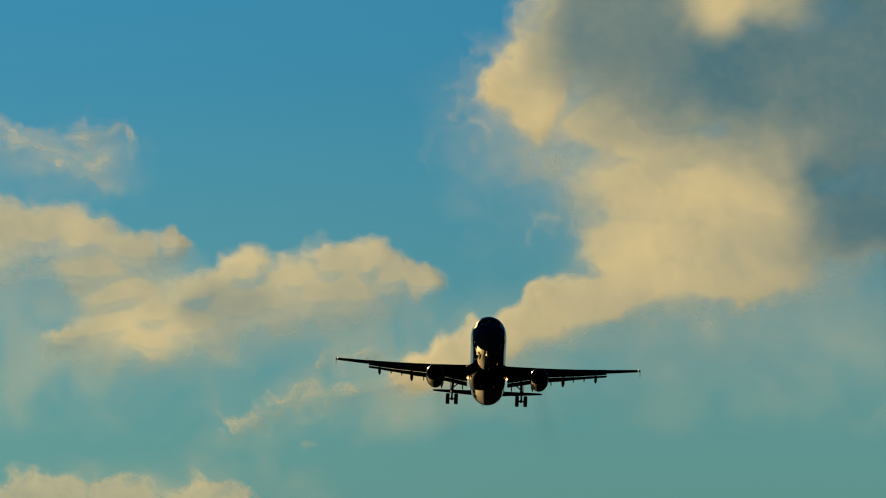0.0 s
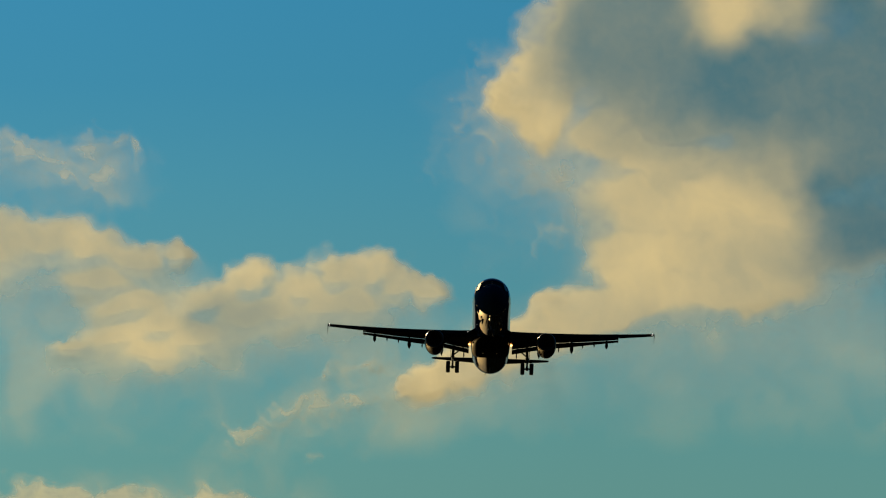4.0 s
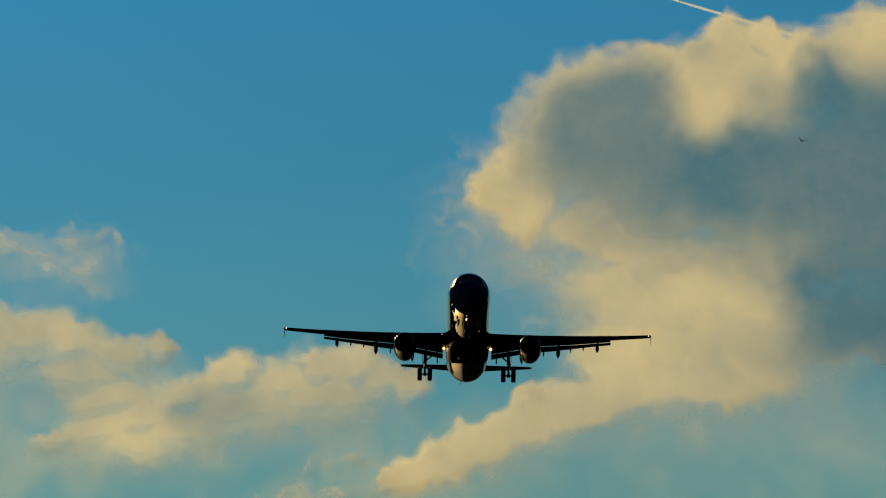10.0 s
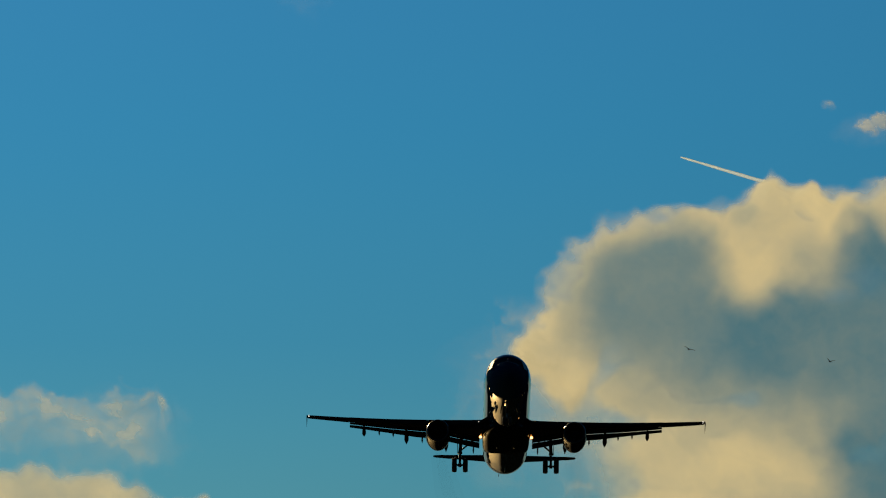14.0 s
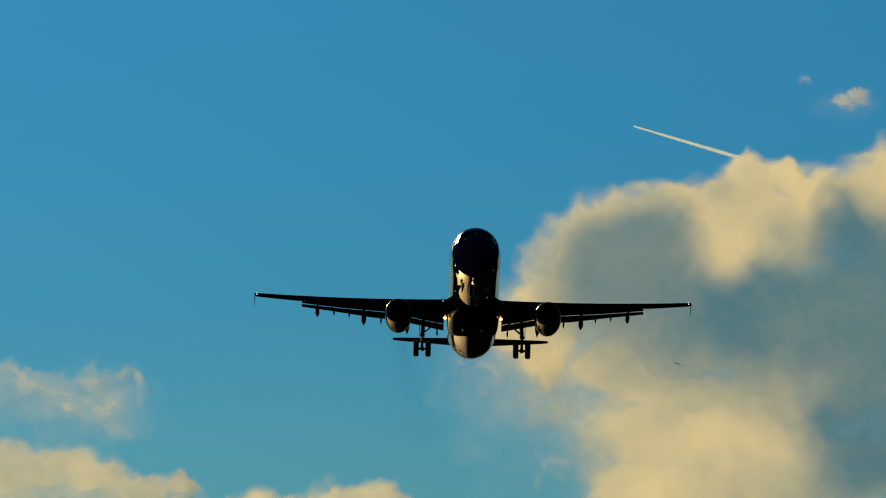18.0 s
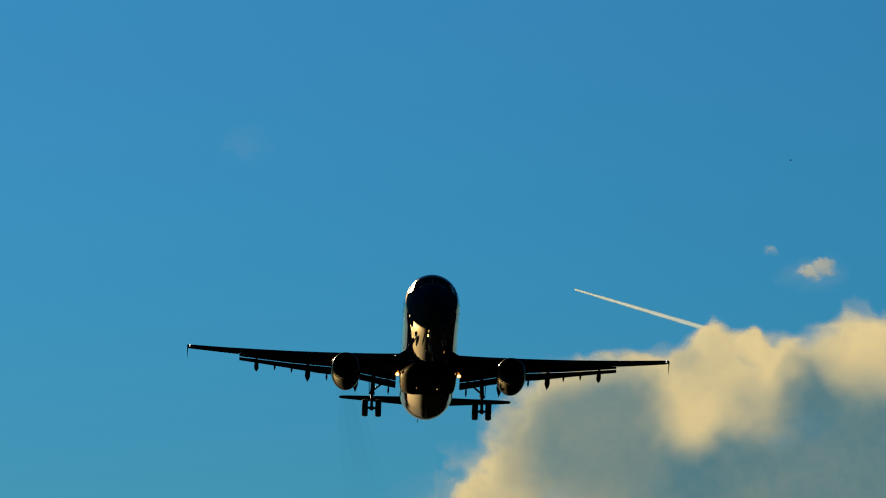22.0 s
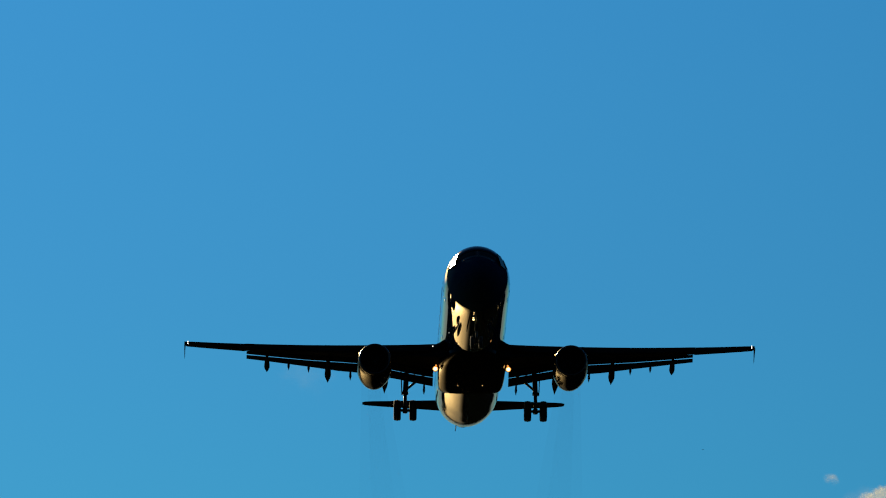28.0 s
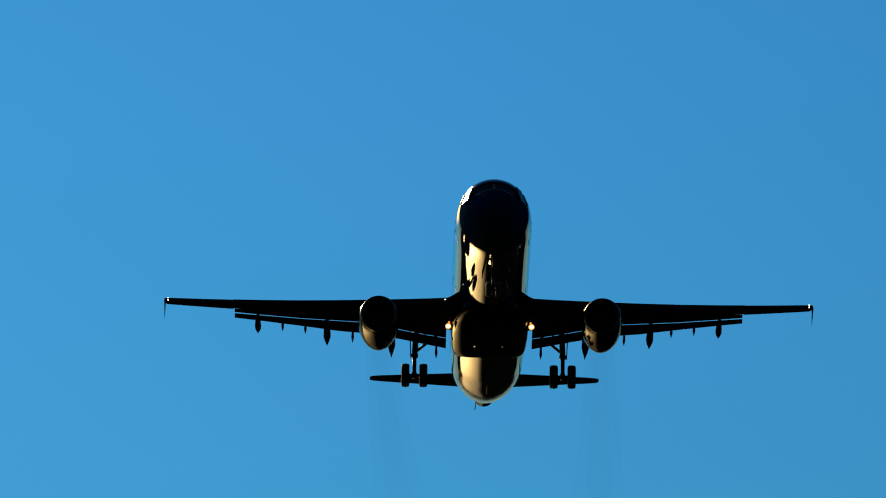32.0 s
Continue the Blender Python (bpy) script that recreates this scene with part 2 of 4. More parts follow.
nt.links.new(sep.outputs["X"], side_fade.inputs["Value"])
mix = nt.nodes.new("ShaderNodeMixShader")
nt.links.new(side_fade.outputs[0], mix.inputs[0])
nt.links.new(shine.outputs[0], mix.inputs[1])
nt.links.new(dark_side.outputs[0], mix.inputs[2])
nt.links.new(mix.outputs[0], nt.nodes["Material Output"].inputs["Surface"])


# ---- setting ----
def part(name, bm, mat, parent=None, label="", smooth=True):
    """Links a bmesh as one mesh object, under a thing or a part where one is given."""
    me = bpy.data.meshes.new(name)
    bm.normal_update()
    bm.to_mesh(me)
    bm.free()
    me.materials.append(mat)
    if smooth:
        me.polygons.foreach_set("use_smooth", [True] * len(me.polygons))
    ob = new(name, me)
    ob.parent = parent
    if label:
        ob["label"] = label
    return ob


def sheet(name, xs, ys, mat):
    bm = bmesh.new()
    rows = [[bm.verts.new((x, y, 0)) for x in xs] for y in ys]
    for a, b in zip(rows, rows[1:]):
        for i in range(len(xs) - 1):
            bm.faces.new((a[i], a[i + 1], b[i + 1], b[i]))
    return part(name, bm, mat)


ground = sheet("ground", [x * 450.0 for x in range(-20, 21)], [y * 450.0 for y in range(-20, 21)], FIELD)
for vert in ground.data.vertices:    # unseen low dark hills close the far end, added to hide low sky from reflections
    vert.co.z = 150 * min(1.5, max(0.0, (vert.co.y - 3500) / 1000) ** 2) * (1 + 0.25 * math.sin(vert.co.x * 0.0021) + 0.15 * math.sin(vert.co.x * 0.0057 + 1))
tagged(ground, "dark level grass field in evening shade", "ground", kind="structure")
lagoon = sheet("water", [-900, -650, -420, -240, -110, -20], [690, 1000, 1300, 1900, 2600, 3400, 4400], WATER)
lagoon.location.z = 0.03
tagged(lagoon, "unseen calm rippled lagoon water, tinted gold for the belly reflection", "water", kind="structure")


# ---- clouds ----
TILT0, STEP = 7.4189, 1 / 349.07    # the tilt of the first view, and degrees to one unit of the cloud chart


def lattice(u, v, seed):
    """Smooth value noise on arrays, from a shuffled table."""
    table = np.random.RandomState(seed).rand(64, 64)
    iu, iv = np.floor(u).astype(int), np.floor(v).astype(int)
    fu, fv = u - iu, v - iv
    fu, fv = fu * fu * fu * (fu * (fu * 6 - 15) + 10), fv * fv * fv * (fv * (fv * 6 - 15) + 10)
    a, b = table[iu % 64, iv % 64], table[(iu + 1) % 64, iv % 64]
    c, d = table[iu % 64, (iv + 1) % 64], table[(iu + 1) % 64, (iv + 1) % 64]
    return (a * (1 - fu) + b * fu) * (1 - fv) + (c * (1 - fu) + d * fu) * fv - 0.5


def turbulence(u, v, size, octaves, seed, billow=False):
    total, weight = np.zeros_like(u), 1.0
    for k in range(octaves):
        n = lattice(u / size + 17.3 * k, v / size - 9.1 * k, seed + k)
        total += weight * (0.5 - 2 * np.abs(n) if billow else 2 * n)
        size, weight = size / 2.03, weight * 0.55
    return total


def lumps(u, v, blobs):
    """Soft union of tilted oval lumps (u, v, half width, half height, tilt in degrees)."""
    field = np.full_like(u, -1.5)
    for cu, cv, a, b, tilt in blobs:
        c, s = math.cos(radians(tilt)), math.sin(radians(tilt))
        du, dv = u - cu, v - cv
        p, q = (du * c + dv * s) / a, (-du * s + dv * c) / b
        one = (1 - np.sqrt(p * p + q * q)) * (1 + 0.45 * np.clip(-q, 0, 1) - 0.42 * np.clip(q, 0, 1))
        field = np.logaddexp(field * 6, one * 6) / 6
    return field


def cloud_material(name, lit, shade, fine, ragged, most=0.95):
    """Vapour: mixes a lit and a shade colour by the shade painted on each vertex, and the rim frays."""
    m, nt, b = material(name)
    nt.nodes.remove(b)
    out = nt.nodes["Material Output"]
    dens = nt.nodes.new("ShaderNodeAttribute")
    dens.attribute_name = "vapour"
    shading = nt.nodes.new("ShaderNodeAttribute")
    shading.attribute_name = "painted_shade"
    co = nt.nodes.new("ShaderNodeTexCoord")
    n1 = add(nt, "ShaderNodeTexNoise", Scale=fine, Detail=1.6, Roughness=0.45, Distortion=0.5)
    nt.links.new(co.outputs["Object"], n1.inputs["Vector"])
    fray = add(nt, "ShaderNodeMapRange", **{"To Min": -1.0, "To Max": 1.0, "From Min": 0.2, "From Max": 0.8})
    nt.links.new(n1.outputs["Fac"], fray.inputs["Value"])
    # the fraying works where vapour is neither thick nor gone: a (1 - a)
    rest = nt.nodes.new("ShaderNodeMath")
    rest.operation, rest.inputs[0].default_value = "SUBTRACT", 1.0
    nt.links.new(dens.outputs["Fac"], rest.inputs[1])
    edge = nt.nodes.new("ShaderNodeMath")
    edge.operation = "MULTIPLY"
    nt.links.new(dens.outputs["Fac"], edge.inputs[0])
    nt.links.new(rest.outputs[0], edge.inputs[1])
    grain = nt.nodes.new("ShaderNodeMath")
    grain.operation, grain.inputs[1].default_value = "MULTIPLY", ragged * 4
    nt.links.new(fray.outputs[0], grain.inputs[0])
    total = nt.nodes.new("ShaderNodeMath")
    total.operation, total.use_clamp = "MULTIPLY_ADD", True
    nt.links.new(edge.outputs[0], total.inputs[0])
    nt.links.new(grain.outputs[0], total.inputs[1])
    nt.links.new(dens.outputs["Fac"], total.inputs[2])
    alpha = nt.nodes.new("ShaderNodeMath")
    alpha.operation, alpha.inputs[1].default_value = "MULTIPLY", most
    nt.links.new(total.outputs[0], alpha.inputs[0])
    # painted shade, slightly grained, picks between the lit and the shade colour
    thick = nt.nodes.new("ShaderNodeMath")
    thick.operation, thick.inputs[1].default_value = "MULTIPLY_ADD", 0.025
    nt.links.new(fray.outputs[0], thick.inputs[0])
    nt.links.new(shading.outputs["Fac"], thick.inputs[2])
    shade_mix = add(nt, "ShaderNodeMapRange", **{"To Max": 0.99})
    nt.links.new(thick.outputs[0], shade_mix.inputs["Value"])
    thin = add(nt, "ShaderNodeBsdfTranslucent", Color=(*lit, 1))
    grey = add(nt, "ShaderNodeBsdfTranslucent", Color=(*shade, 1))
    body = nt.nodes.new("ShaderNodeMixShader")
    nt.links.new(shade_mix.outputs[0], body.inputs[0])
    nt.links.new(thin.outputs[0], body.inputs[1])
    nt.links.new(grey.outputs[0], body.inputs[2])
    clear = nt.nodes.new("ShaderNodeBsdfTransparent")
    mix = nt.nodes.new("ShaderNodeMixShader")
    nt.links.new(alpha.outputs[0], mix.inputs[0])
    nt.links.new(clear.outputs[0], mix.inputs[1])
    nt.links.new(body.outputs[0], mix.inputs[2])
    nt.links.new(mix.outputs[0], out.inputs["Surface"])
    return m


def ease(x):
    x = np.clip(x, 0, 1)
    return x * x * (3 - 2 * x)


def shell(name, mat, box, step, groups, shade, seed, veil=(), size=70.0, warp=0.25, curl=0.05, fray=0.3, wisp=0.0, gain=2.4, lift=0.0, crisp=0.4, soft=1.4, haze=0.25, dense=1.0, dull=0.06, mottle=0.13, inner_shade=0.14, metres=4200.0, relief=3.5, full=0.0, label=""):
    """One cloud, in chart units: a bulging shell of vapour whose outline is made of soft lumps broken by turbulence,
    crisp on its sunlit tops and melting away below. groups: (part, lumps), each a part of the cloud. shade: (amount,
    spread, lumps) of shade painted into the colour."""
    body = [blob for _, blobs in groups for blob in blobs]
    u0, v0, u1, v1 = box
    nu, nv = int((u1 - u0) / step) + 1, int((v1 - v0) / step) + 1
    u, v = np.meshgrid(np.linspace(u0, u1, nu), np.linspace(v0, v1, nv))
    wu, wv = u + size * warp * turbulence(u, v, size, 3, seed + 50), v + size * warp * turbulence(u, v, size, 3, seed + 70)
    cu, cv = wu + size * curl * turbulence(wu, wv, size * 0.3, 1, seed + 120), wv + size * curl * turbulence(wu, wv, size * 0.3, 1, seed + 140)
    shape = lumps(cu, cv, body)
    d = np.minimum(shape * gain, 1.5) + full * ease((shape - 0.42) / 0.5) + lift + fray * turbulence(cu, cv, size * 0.8, 3, seed, billow=True) - 0.15 * fray
    if wisp:
        d += wisp * turbulence(cu * 0.55 + cv * 0.8, cv * 1.5 - cu * 0.4, size * 0.6, 3, seed + 30)
    below = ease(0.5 - np.gradient(lumps(u + 0.3 * (wu - u), v + 0.3 * (wv - v), body), step, axis=0) * size * 0.8)
    a = ease(d / (crisp + (soft - crisp) * below))
    if len(veil):
        a = 1 - (1 - a) * (1 - haze * ease(0.5 * lumps((u + wu) / 2, (v + wv) / 2, veil) + 0.35 + 0.22 * turbulence(cu, cv, size * 1.6, 3, seed + 60)))
    rim = np.minimum(np.minimum(u - u0, u1 - u), np.minimum(v - v0, v1 - v))
    a = a * dense * ease(rim / 60)
    # k: painted shade, darker inside than at the rim, with random mottling
    k = dull + inner_shade * ease(shape * 1.8) + mottle * (turbulence(wu, wv, size * 2.2, 3, seed + 90) + 0.30 * turbulence(cu, cv, size * 0.7, 3, seed + 95))
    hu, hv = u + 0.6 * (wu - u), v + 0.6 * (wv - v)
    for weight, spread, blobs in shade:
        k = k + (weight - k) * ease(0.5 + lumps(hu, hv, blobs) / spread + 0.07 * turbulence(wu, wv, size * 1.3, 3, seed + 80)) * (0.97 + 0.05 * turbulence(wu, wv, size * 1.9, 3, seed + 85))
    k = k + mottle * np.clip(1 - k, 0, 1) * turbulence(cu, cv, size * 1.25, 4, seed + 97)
    smooth = np.clip(lumps(u, v, body) + 0.3, 0, 1)
    bulge = relief * (smooth * smooth * (3 - 2 * smooth) + 0.12 * turbulence(u, v, size * 2.0, 3, seed + 11))
    turn, height = np.radians((u - 784) * STEP), np.radians(TILT0 - (v - 441) * STEP)
    r = metres + bulge
    xyz = np.stack([np.sin(turn) * np.cos(height) * r, np.cos(turn) * np.cos(height) * r, np.sin(height) * r + 1.7], -1).reshape(-1, 3)
    at = np.arange(nu * nv).reshape(nv, nu)
    quads = np.stack([at[:-1, :-1], at[1:, :-1], at[1:, 1:], at[:-1, 1:]], -1).reshape(-1, 4)
    quads = quads[(a.ravel()[quads] > 0.006).any(1)]
    mid = Vector(xyz[np.unique(quads)].mean(0))
    whose = np.argmax([lumps(wu, wv, blobs) for _, blobs in groups], 0).ravel()[quads[:, 0]]
    top = new(name) if len(groups) > 1 else None
    for i, (piece, _) in enumerate(groups):
        used, flat = np.unique(quads[whose == i], return_inverse=True)
        called = piece if top else name
        me = bpy.data.meshes.new(called)
        me.from_pydata((xyz[used] - np.array(mid)).tolist(), [], flat.reshape(-1, 4).tolist())
        me.polygons.foreach_set("use_smooth", [True] * len(me.polygons))
        for key, values in (("vapour", a), ("painted_shade", k)):
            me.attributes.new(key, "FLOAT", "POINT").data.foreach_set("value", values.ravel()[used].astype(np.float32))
        me.materials.append(mat)
        ob = new(called, me)
        ob.parent = top
    top = top or ob
    top.location = mid
    return tagged(top, label, "cloud")


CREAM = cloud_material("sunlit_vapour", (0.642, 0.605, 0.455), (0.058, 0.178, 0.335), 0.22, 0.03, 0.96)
WISPY = cloud_material("thin_vapour", (0.60, 0.56, 0.44), (0.2, 0.28, 0.32), 0.25, 0.04, 0.55)
FAINT = cloud_material("faint_vapour", (0.55, 0.60, 0.60), (0.2, 0.28, 0.3), 0.14, 0.2, 0.045)

TOWER = [(1082, 82, 206, 184, -18), (955, 140, 85, 125, 15), (945, 215, 62, 60, 0), (1215, 10, 150, 140, 0), (1300, 170, 330, 150, 0), (905, 175, 72, 80, -15), (1070, 245, 115, 56, 5), (1290, 50, 170, 120, 0), (1190, 200, 230, 80, 0)]
CROWN = [(1380, -105, 60, 48, 0), (1324, -118, 46, 62, 0), (1312, -65, 80, 95, 0), (1430, -20, 150, 125, 0), (1590, -20, 170, 165, -10), (1560, 220, 300, 260, 0), (1800, 200, 260, 380, 0)]
BASE = [(1175, 285, 152, 62, 0), (1165, 370, 188, 120, 0), (1330, 400, 230, 150, 0), (1560, 430, 260, 100, 0), (1260, 440, 200, 90, 0), (1400, 290, 200, 90, 0), (1110, 470, 115, 100, 0), (1300, 500, 240, 75, -5)]
TONGUE = [(1090, 540, 130, 66, -12), (985, 572, 125, 68, -12), (890, 602, 115, 66, -16), (815, 634, 95, 60, -18), (755, 658, 75, 46, -18), (700, 674, 50, 28, -18), (960, 540, 50, 36, -10)]
# the shade rows paint its blue-grey cores and cream lit patches
shell("cumulus_cloud", CREAM, (600, -380, 1900, 800), 3.0, [("tower", TOWER), ("crown", CROWN), ("base", BASE), ("tongue", TONGUE)],
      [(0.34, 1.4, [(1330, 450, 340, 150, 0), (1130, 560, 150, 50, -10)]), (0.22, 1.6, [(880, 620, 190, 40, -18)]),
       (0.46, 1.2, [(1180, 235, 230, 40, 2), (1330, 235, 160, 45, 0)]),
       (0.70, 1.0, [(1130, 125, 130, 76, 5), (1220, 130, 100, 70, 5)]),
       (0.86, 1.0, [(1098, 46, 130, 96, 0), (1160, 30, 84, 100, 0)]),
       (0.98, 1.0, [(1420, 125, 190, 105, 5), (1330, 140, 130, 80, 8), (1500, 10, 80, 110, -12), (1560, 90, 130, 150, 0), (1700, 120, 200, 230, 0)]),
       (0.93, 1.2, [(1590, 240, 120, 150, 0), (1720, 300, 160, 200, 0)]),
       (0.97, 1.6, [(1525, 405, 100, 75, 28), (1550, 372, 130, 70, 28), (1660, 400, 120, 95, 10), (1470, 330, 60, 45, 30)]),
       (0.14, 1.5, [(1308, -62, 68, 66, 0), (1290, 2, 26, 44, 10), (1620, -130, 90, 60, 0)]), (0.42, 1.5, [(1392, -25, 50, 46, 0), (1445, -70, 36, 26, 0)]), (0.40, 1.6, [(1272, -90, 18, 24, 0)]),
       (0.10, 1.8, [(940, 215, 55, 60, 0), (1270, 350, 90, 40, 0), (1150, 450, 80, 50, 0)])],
      3, veil=[(1300, 590, 420, 90, 0), (1560, 590, 300, 110, 0), (960, 290, 110, 70, 0), (1010, 330, 60, 60, 0), (930, 650, 260, 70, -18), (720, 690, 130, 50, -20)], size=74, fray=0.24, wisp=0.07, gain=2.4, lift=0.02, crisp=1.0, soft=2.3, haze=0.28, mottle=0.12, full=1.2,
      label="towering cumulus cloud with cream sunlit rim and blue-grey core")
shell("torn_cloud", WISPY, (690, 40, 1040, 500), 2.5, [("fringe", [(846, 160, 60, 66, -30), (862, 80, 38, 64, 0), (812, 200, 58, 32, -35), (866, 240, 66, 54, 0)]), ("tatter", [(950, 300, 80, 34, 10), (975, 390, 34, 70, 20), (950, 410, 24, 50, 30)])],
      [], 14, veil=[(870, 230, 110, 110, 0), (970, 330, 90, 90, 0)], size=40, warp=0.55, curl=0.16, fray=0.22, wisp=0.32, gain=1.0, lift=0.08, crisp=2.2, soft=2.6, haze=0.25, metres=4196.0, relief=2.0, label="feathery torn fringe of thin cloud")

END = [(60, 430, 130, 78, 0), (140, 440, 95, 66, 8), (225, 455, 75, 50, 8), (295, 440, 42, 36, -10), (-40, 445, 130, 90, 0), (-200, 450, 200, 125, 0), (150, 490, 130, 50, 0), (205, 535, 100, 46, -10)]
MIDDLE = [(432, 492, 66, 60, -10), (360, 525, 90, 56, -25), (270, 565, 90, 52, -10), (190, 590, 100, 48, -10), (110, 600, 56, 32, -10), (250, 615, 130, 60, 0), (420, 560, 130, 80, 0), (330, 590, 130, 60, 0), (480, 545, 90, 60, 0)]
HEAD = [(520, 505, 70, 62, 0), (580, 478, 70, 64, 0), (648, 482, 66, 66, 0), (560, 535, 130, 60, 0), (700, 500, 66, 52, 0), (750, 508, 46, 40, 0), (620, 530, 90, 60, 0)]
# grey hollows and bright crests are painted by its shade rows
shell("cloud_bank", CREAM, (-420, 270, 900, 800), 3.0, [("bank_end", END), ("bank_middle", MIDDLE), ("bank_head", HEAD)],
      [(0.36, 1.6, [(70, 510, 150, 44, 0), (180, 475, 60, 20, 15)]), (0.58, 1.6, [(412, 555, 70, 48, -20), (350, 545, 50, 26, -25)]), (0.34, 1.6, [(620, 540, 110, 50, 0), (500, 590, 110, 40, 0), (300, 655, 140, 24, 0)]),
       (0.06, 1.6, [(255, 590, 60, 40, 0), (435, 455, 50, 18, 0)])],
      27, veil=[(100, 540, 240, 80, 0), (290, 500, 90, 60, 0), (210, 640, 220, 70, 0), (520, 590, 220, 80, 0), (100, 620, 130, 60, 0)], size=56, fray=0.20, wisp=0.12, gain=2.2, lift=0.12, crisp=1.35, soft=2.8, haze=0.45, mottle=0.11, full=0.2, dense=0.90, dull=0.09,
      label="long low cumulus bank lit cream by evening sun")

shell("wispy_cloud", WISPY, (-140, 140, 340, 420), 2.5, [("wisp", [(15, 256, 66, 44, 0), (78, 276, 56, 40, 15), (-60, 275, 60, 40, 0), (90, 300, 40, 26, 30)]), ("curl", [(142, 248, 60, 34, -16), (188, 236, 34, 20, -12), (236, 252, 12, 40, -14), (160, 296, 60, 40, 0)])], [],
      33, veil=[(60, 300, 110, 50, 0), (165, 290, 90, 60, 0)], size=48, warp=0.35, curl=0.08, fray=0.28, wisp=0.30, relief=2.0, gain=1.3, lift=0.34, crisp=1.9, soft=2.6, haze=0.35, label="small torn wisp of pale cloud")
shell("wispy_cloud", WISPY, (300, 580, 800, 880), 2.5, [("streak", [(435, 748, 64, 26, -32), (500, 708, 62, 30, -28), (560, 702, 60, 28, -8), (615, 692, 50, 24, -10)]), ("tuft", [(570, 645, 24, 20, -40), (645, 628, 60, 14, -18)])], [],
      44, veil=[(480, 735, 150, 50, -28), (640, 690, 120, 46, -10)], size=42, warp=0.4, curl=0.08, fray=0.30, wisp=0.34, lift=0.26, relief=2.0, gain=1.3, crisp=1.7, soft=2.4, haze=0.35, label="ragged streak of thin cream cloud")
shell("cloud_scrap", WISPY, (480, 740, 610, 840), 2.0, [("scrap", [(542, 792, 22, 12, -10)])], [], 47, size=18, warp=0.4, fray=0.4, lift=-0.1, relief=0.5, gain=1.3, crisp=1.3, soft=2.0, dense=0.6, label="tiny thin scrap of cream cloud")
# one row paints the greyer shade along its middle
shell("low_cloud", CREAM, (-400, 760, 640, 1180), 3.0, [("low_crest", [(50, 908, 150, 82, 0), (150, 920, 110, 74, 0), (-160, 905, 170, 86, 0), (60, 980, 300, 70, 0)]), ("low_tail", [(220, 905, 90, 60, 0), (340, 908, 110, 72, 0), (410, 918, 80, 60, 0), (300, 960, 200, 70, 0)])],
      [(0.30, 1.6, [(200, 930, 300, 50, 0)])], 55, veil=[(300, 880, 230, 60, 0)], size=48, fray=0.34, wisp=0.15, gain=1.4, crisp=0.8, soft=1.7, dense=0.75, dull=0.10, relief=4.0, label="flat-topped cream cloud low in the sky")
shell("cloud_puff", WISPY, (1380, -340, 1600, -170), 2.0, [("puff", [(1508, -258, 30, 20, -12), (1482, -247, 26, 12, 0)])], [], 66, veil=[(1500, -250, 34, 20, 0)], size=30, warp=0.25, fray=0.18, relief=1.0, gain=2.0, crisp=1.1, soft=1.9, label="tiny detached puff of white cloud")
shell("cloud_puff", WISPY, (1360, -340, 1470, -230), 2.0, [("puff", [(1418, -287, 20, 11, 25)])], [], 71, size=16, fray=0.4, lift=-0.15, relief=0.5, gain=1.3, crisp=1.4, soft=2.2, dense=0.7, label="tiny faint scrap of cloud")
shell("faint_cloud", FAINT, (360, -580, 600, -370), 3.0, [("veil", [(475, -470, 55, 48, 0)])], [], 77, size=30, fray=0.4, relief=1.0, gain=1.2, crisp=1.4, label="barely visible veil of thin cloud")


# ---- a far airliner's trail ----
def chart(u, v, metres):
    return away((u - 784) * STEP, TILT0 - (v - 441) * STEP, metres)


m, nt, b = material("ice_trail")
nt.nodes.remove(b)
co = nt.nodes.new("ShaderNodeTexCoord")
sep = nt.nodes.new("ShaderNodeSeparateXYZ")
nt.links.new(co.outputs["Object"], sep.inputs[0])
fade = add(nt, "ShaderNodeMapRange", **{"From Min": 0.0, "From Max": 92.0, "To Min": 0.44, "To Max": 0.20})
nt.links.new(sep.outputs["X"], fade.inputs["Value"])
body = add(nt, "ShaderNodeBsdfTranslucent", Color=(0.9, 0.95, 0.85, 1))
clear = nt.nodes.new("ShaderNodeBsdfTransparent")
mix = nt.nodes.new("ShaderNodeMixShader")
nt.links.new(fade.outputs[0], mix.inputs[0])
nt.links.new(clear.outputs[0], mix.inputs[1])
nt.links.new(body.outputs[0], mix.inputs[2])
nt.links.new(mix.outputs[0], nt.nodes["Material Output"].inputs["Surface"])
TRAIL = m
bm = bmesh.new()
rings = []
for i in range(31):
    c = i / 30
    r = 0.34 + 0.95 * c ** 0.75 + 0.05 * math.sin(c * 40)
    rings.append([bm.verts.new((74.0 * c, r * math.cos(a), r * math.sin(a))) for a in [2 * math.pi * k / 10 for k in range(10)]])
for p, q in zip(rings, rings[1:]):
    for k in range(10):
        bm.faces.new((p[k], p[(k + 1) % 10], q[(k + 1) % 10], q[k]))
contrail = part("contrail", bm, TRAIL)
tagged(contrail, "thin pale condensation trail slanting above the cloud", "contrail")


# ---- the airliner ----
# Its own axes: x to its right-hand side as one faces it, y aft from the nose less 22 m, z up from the cabin's centre line.
AFT = 22.0


def ring_loft(bm, rings, cap=True):
    """Skins a row of rings of equal count."""
    made = [[bm.verts.new(p) for p in ring] for ring in rings]
    n = len(made[0])
    for a, b in zip(made, made[1:]):
        for i in range(n):
            bm.faces.new((a[i], a[(i + 1) % n], b[(i + 1) % n], b[i]))
    if cap:
        bm.faces.new(list(reversed(made[0])))
        bm.faces.new(made[-1])
    return made


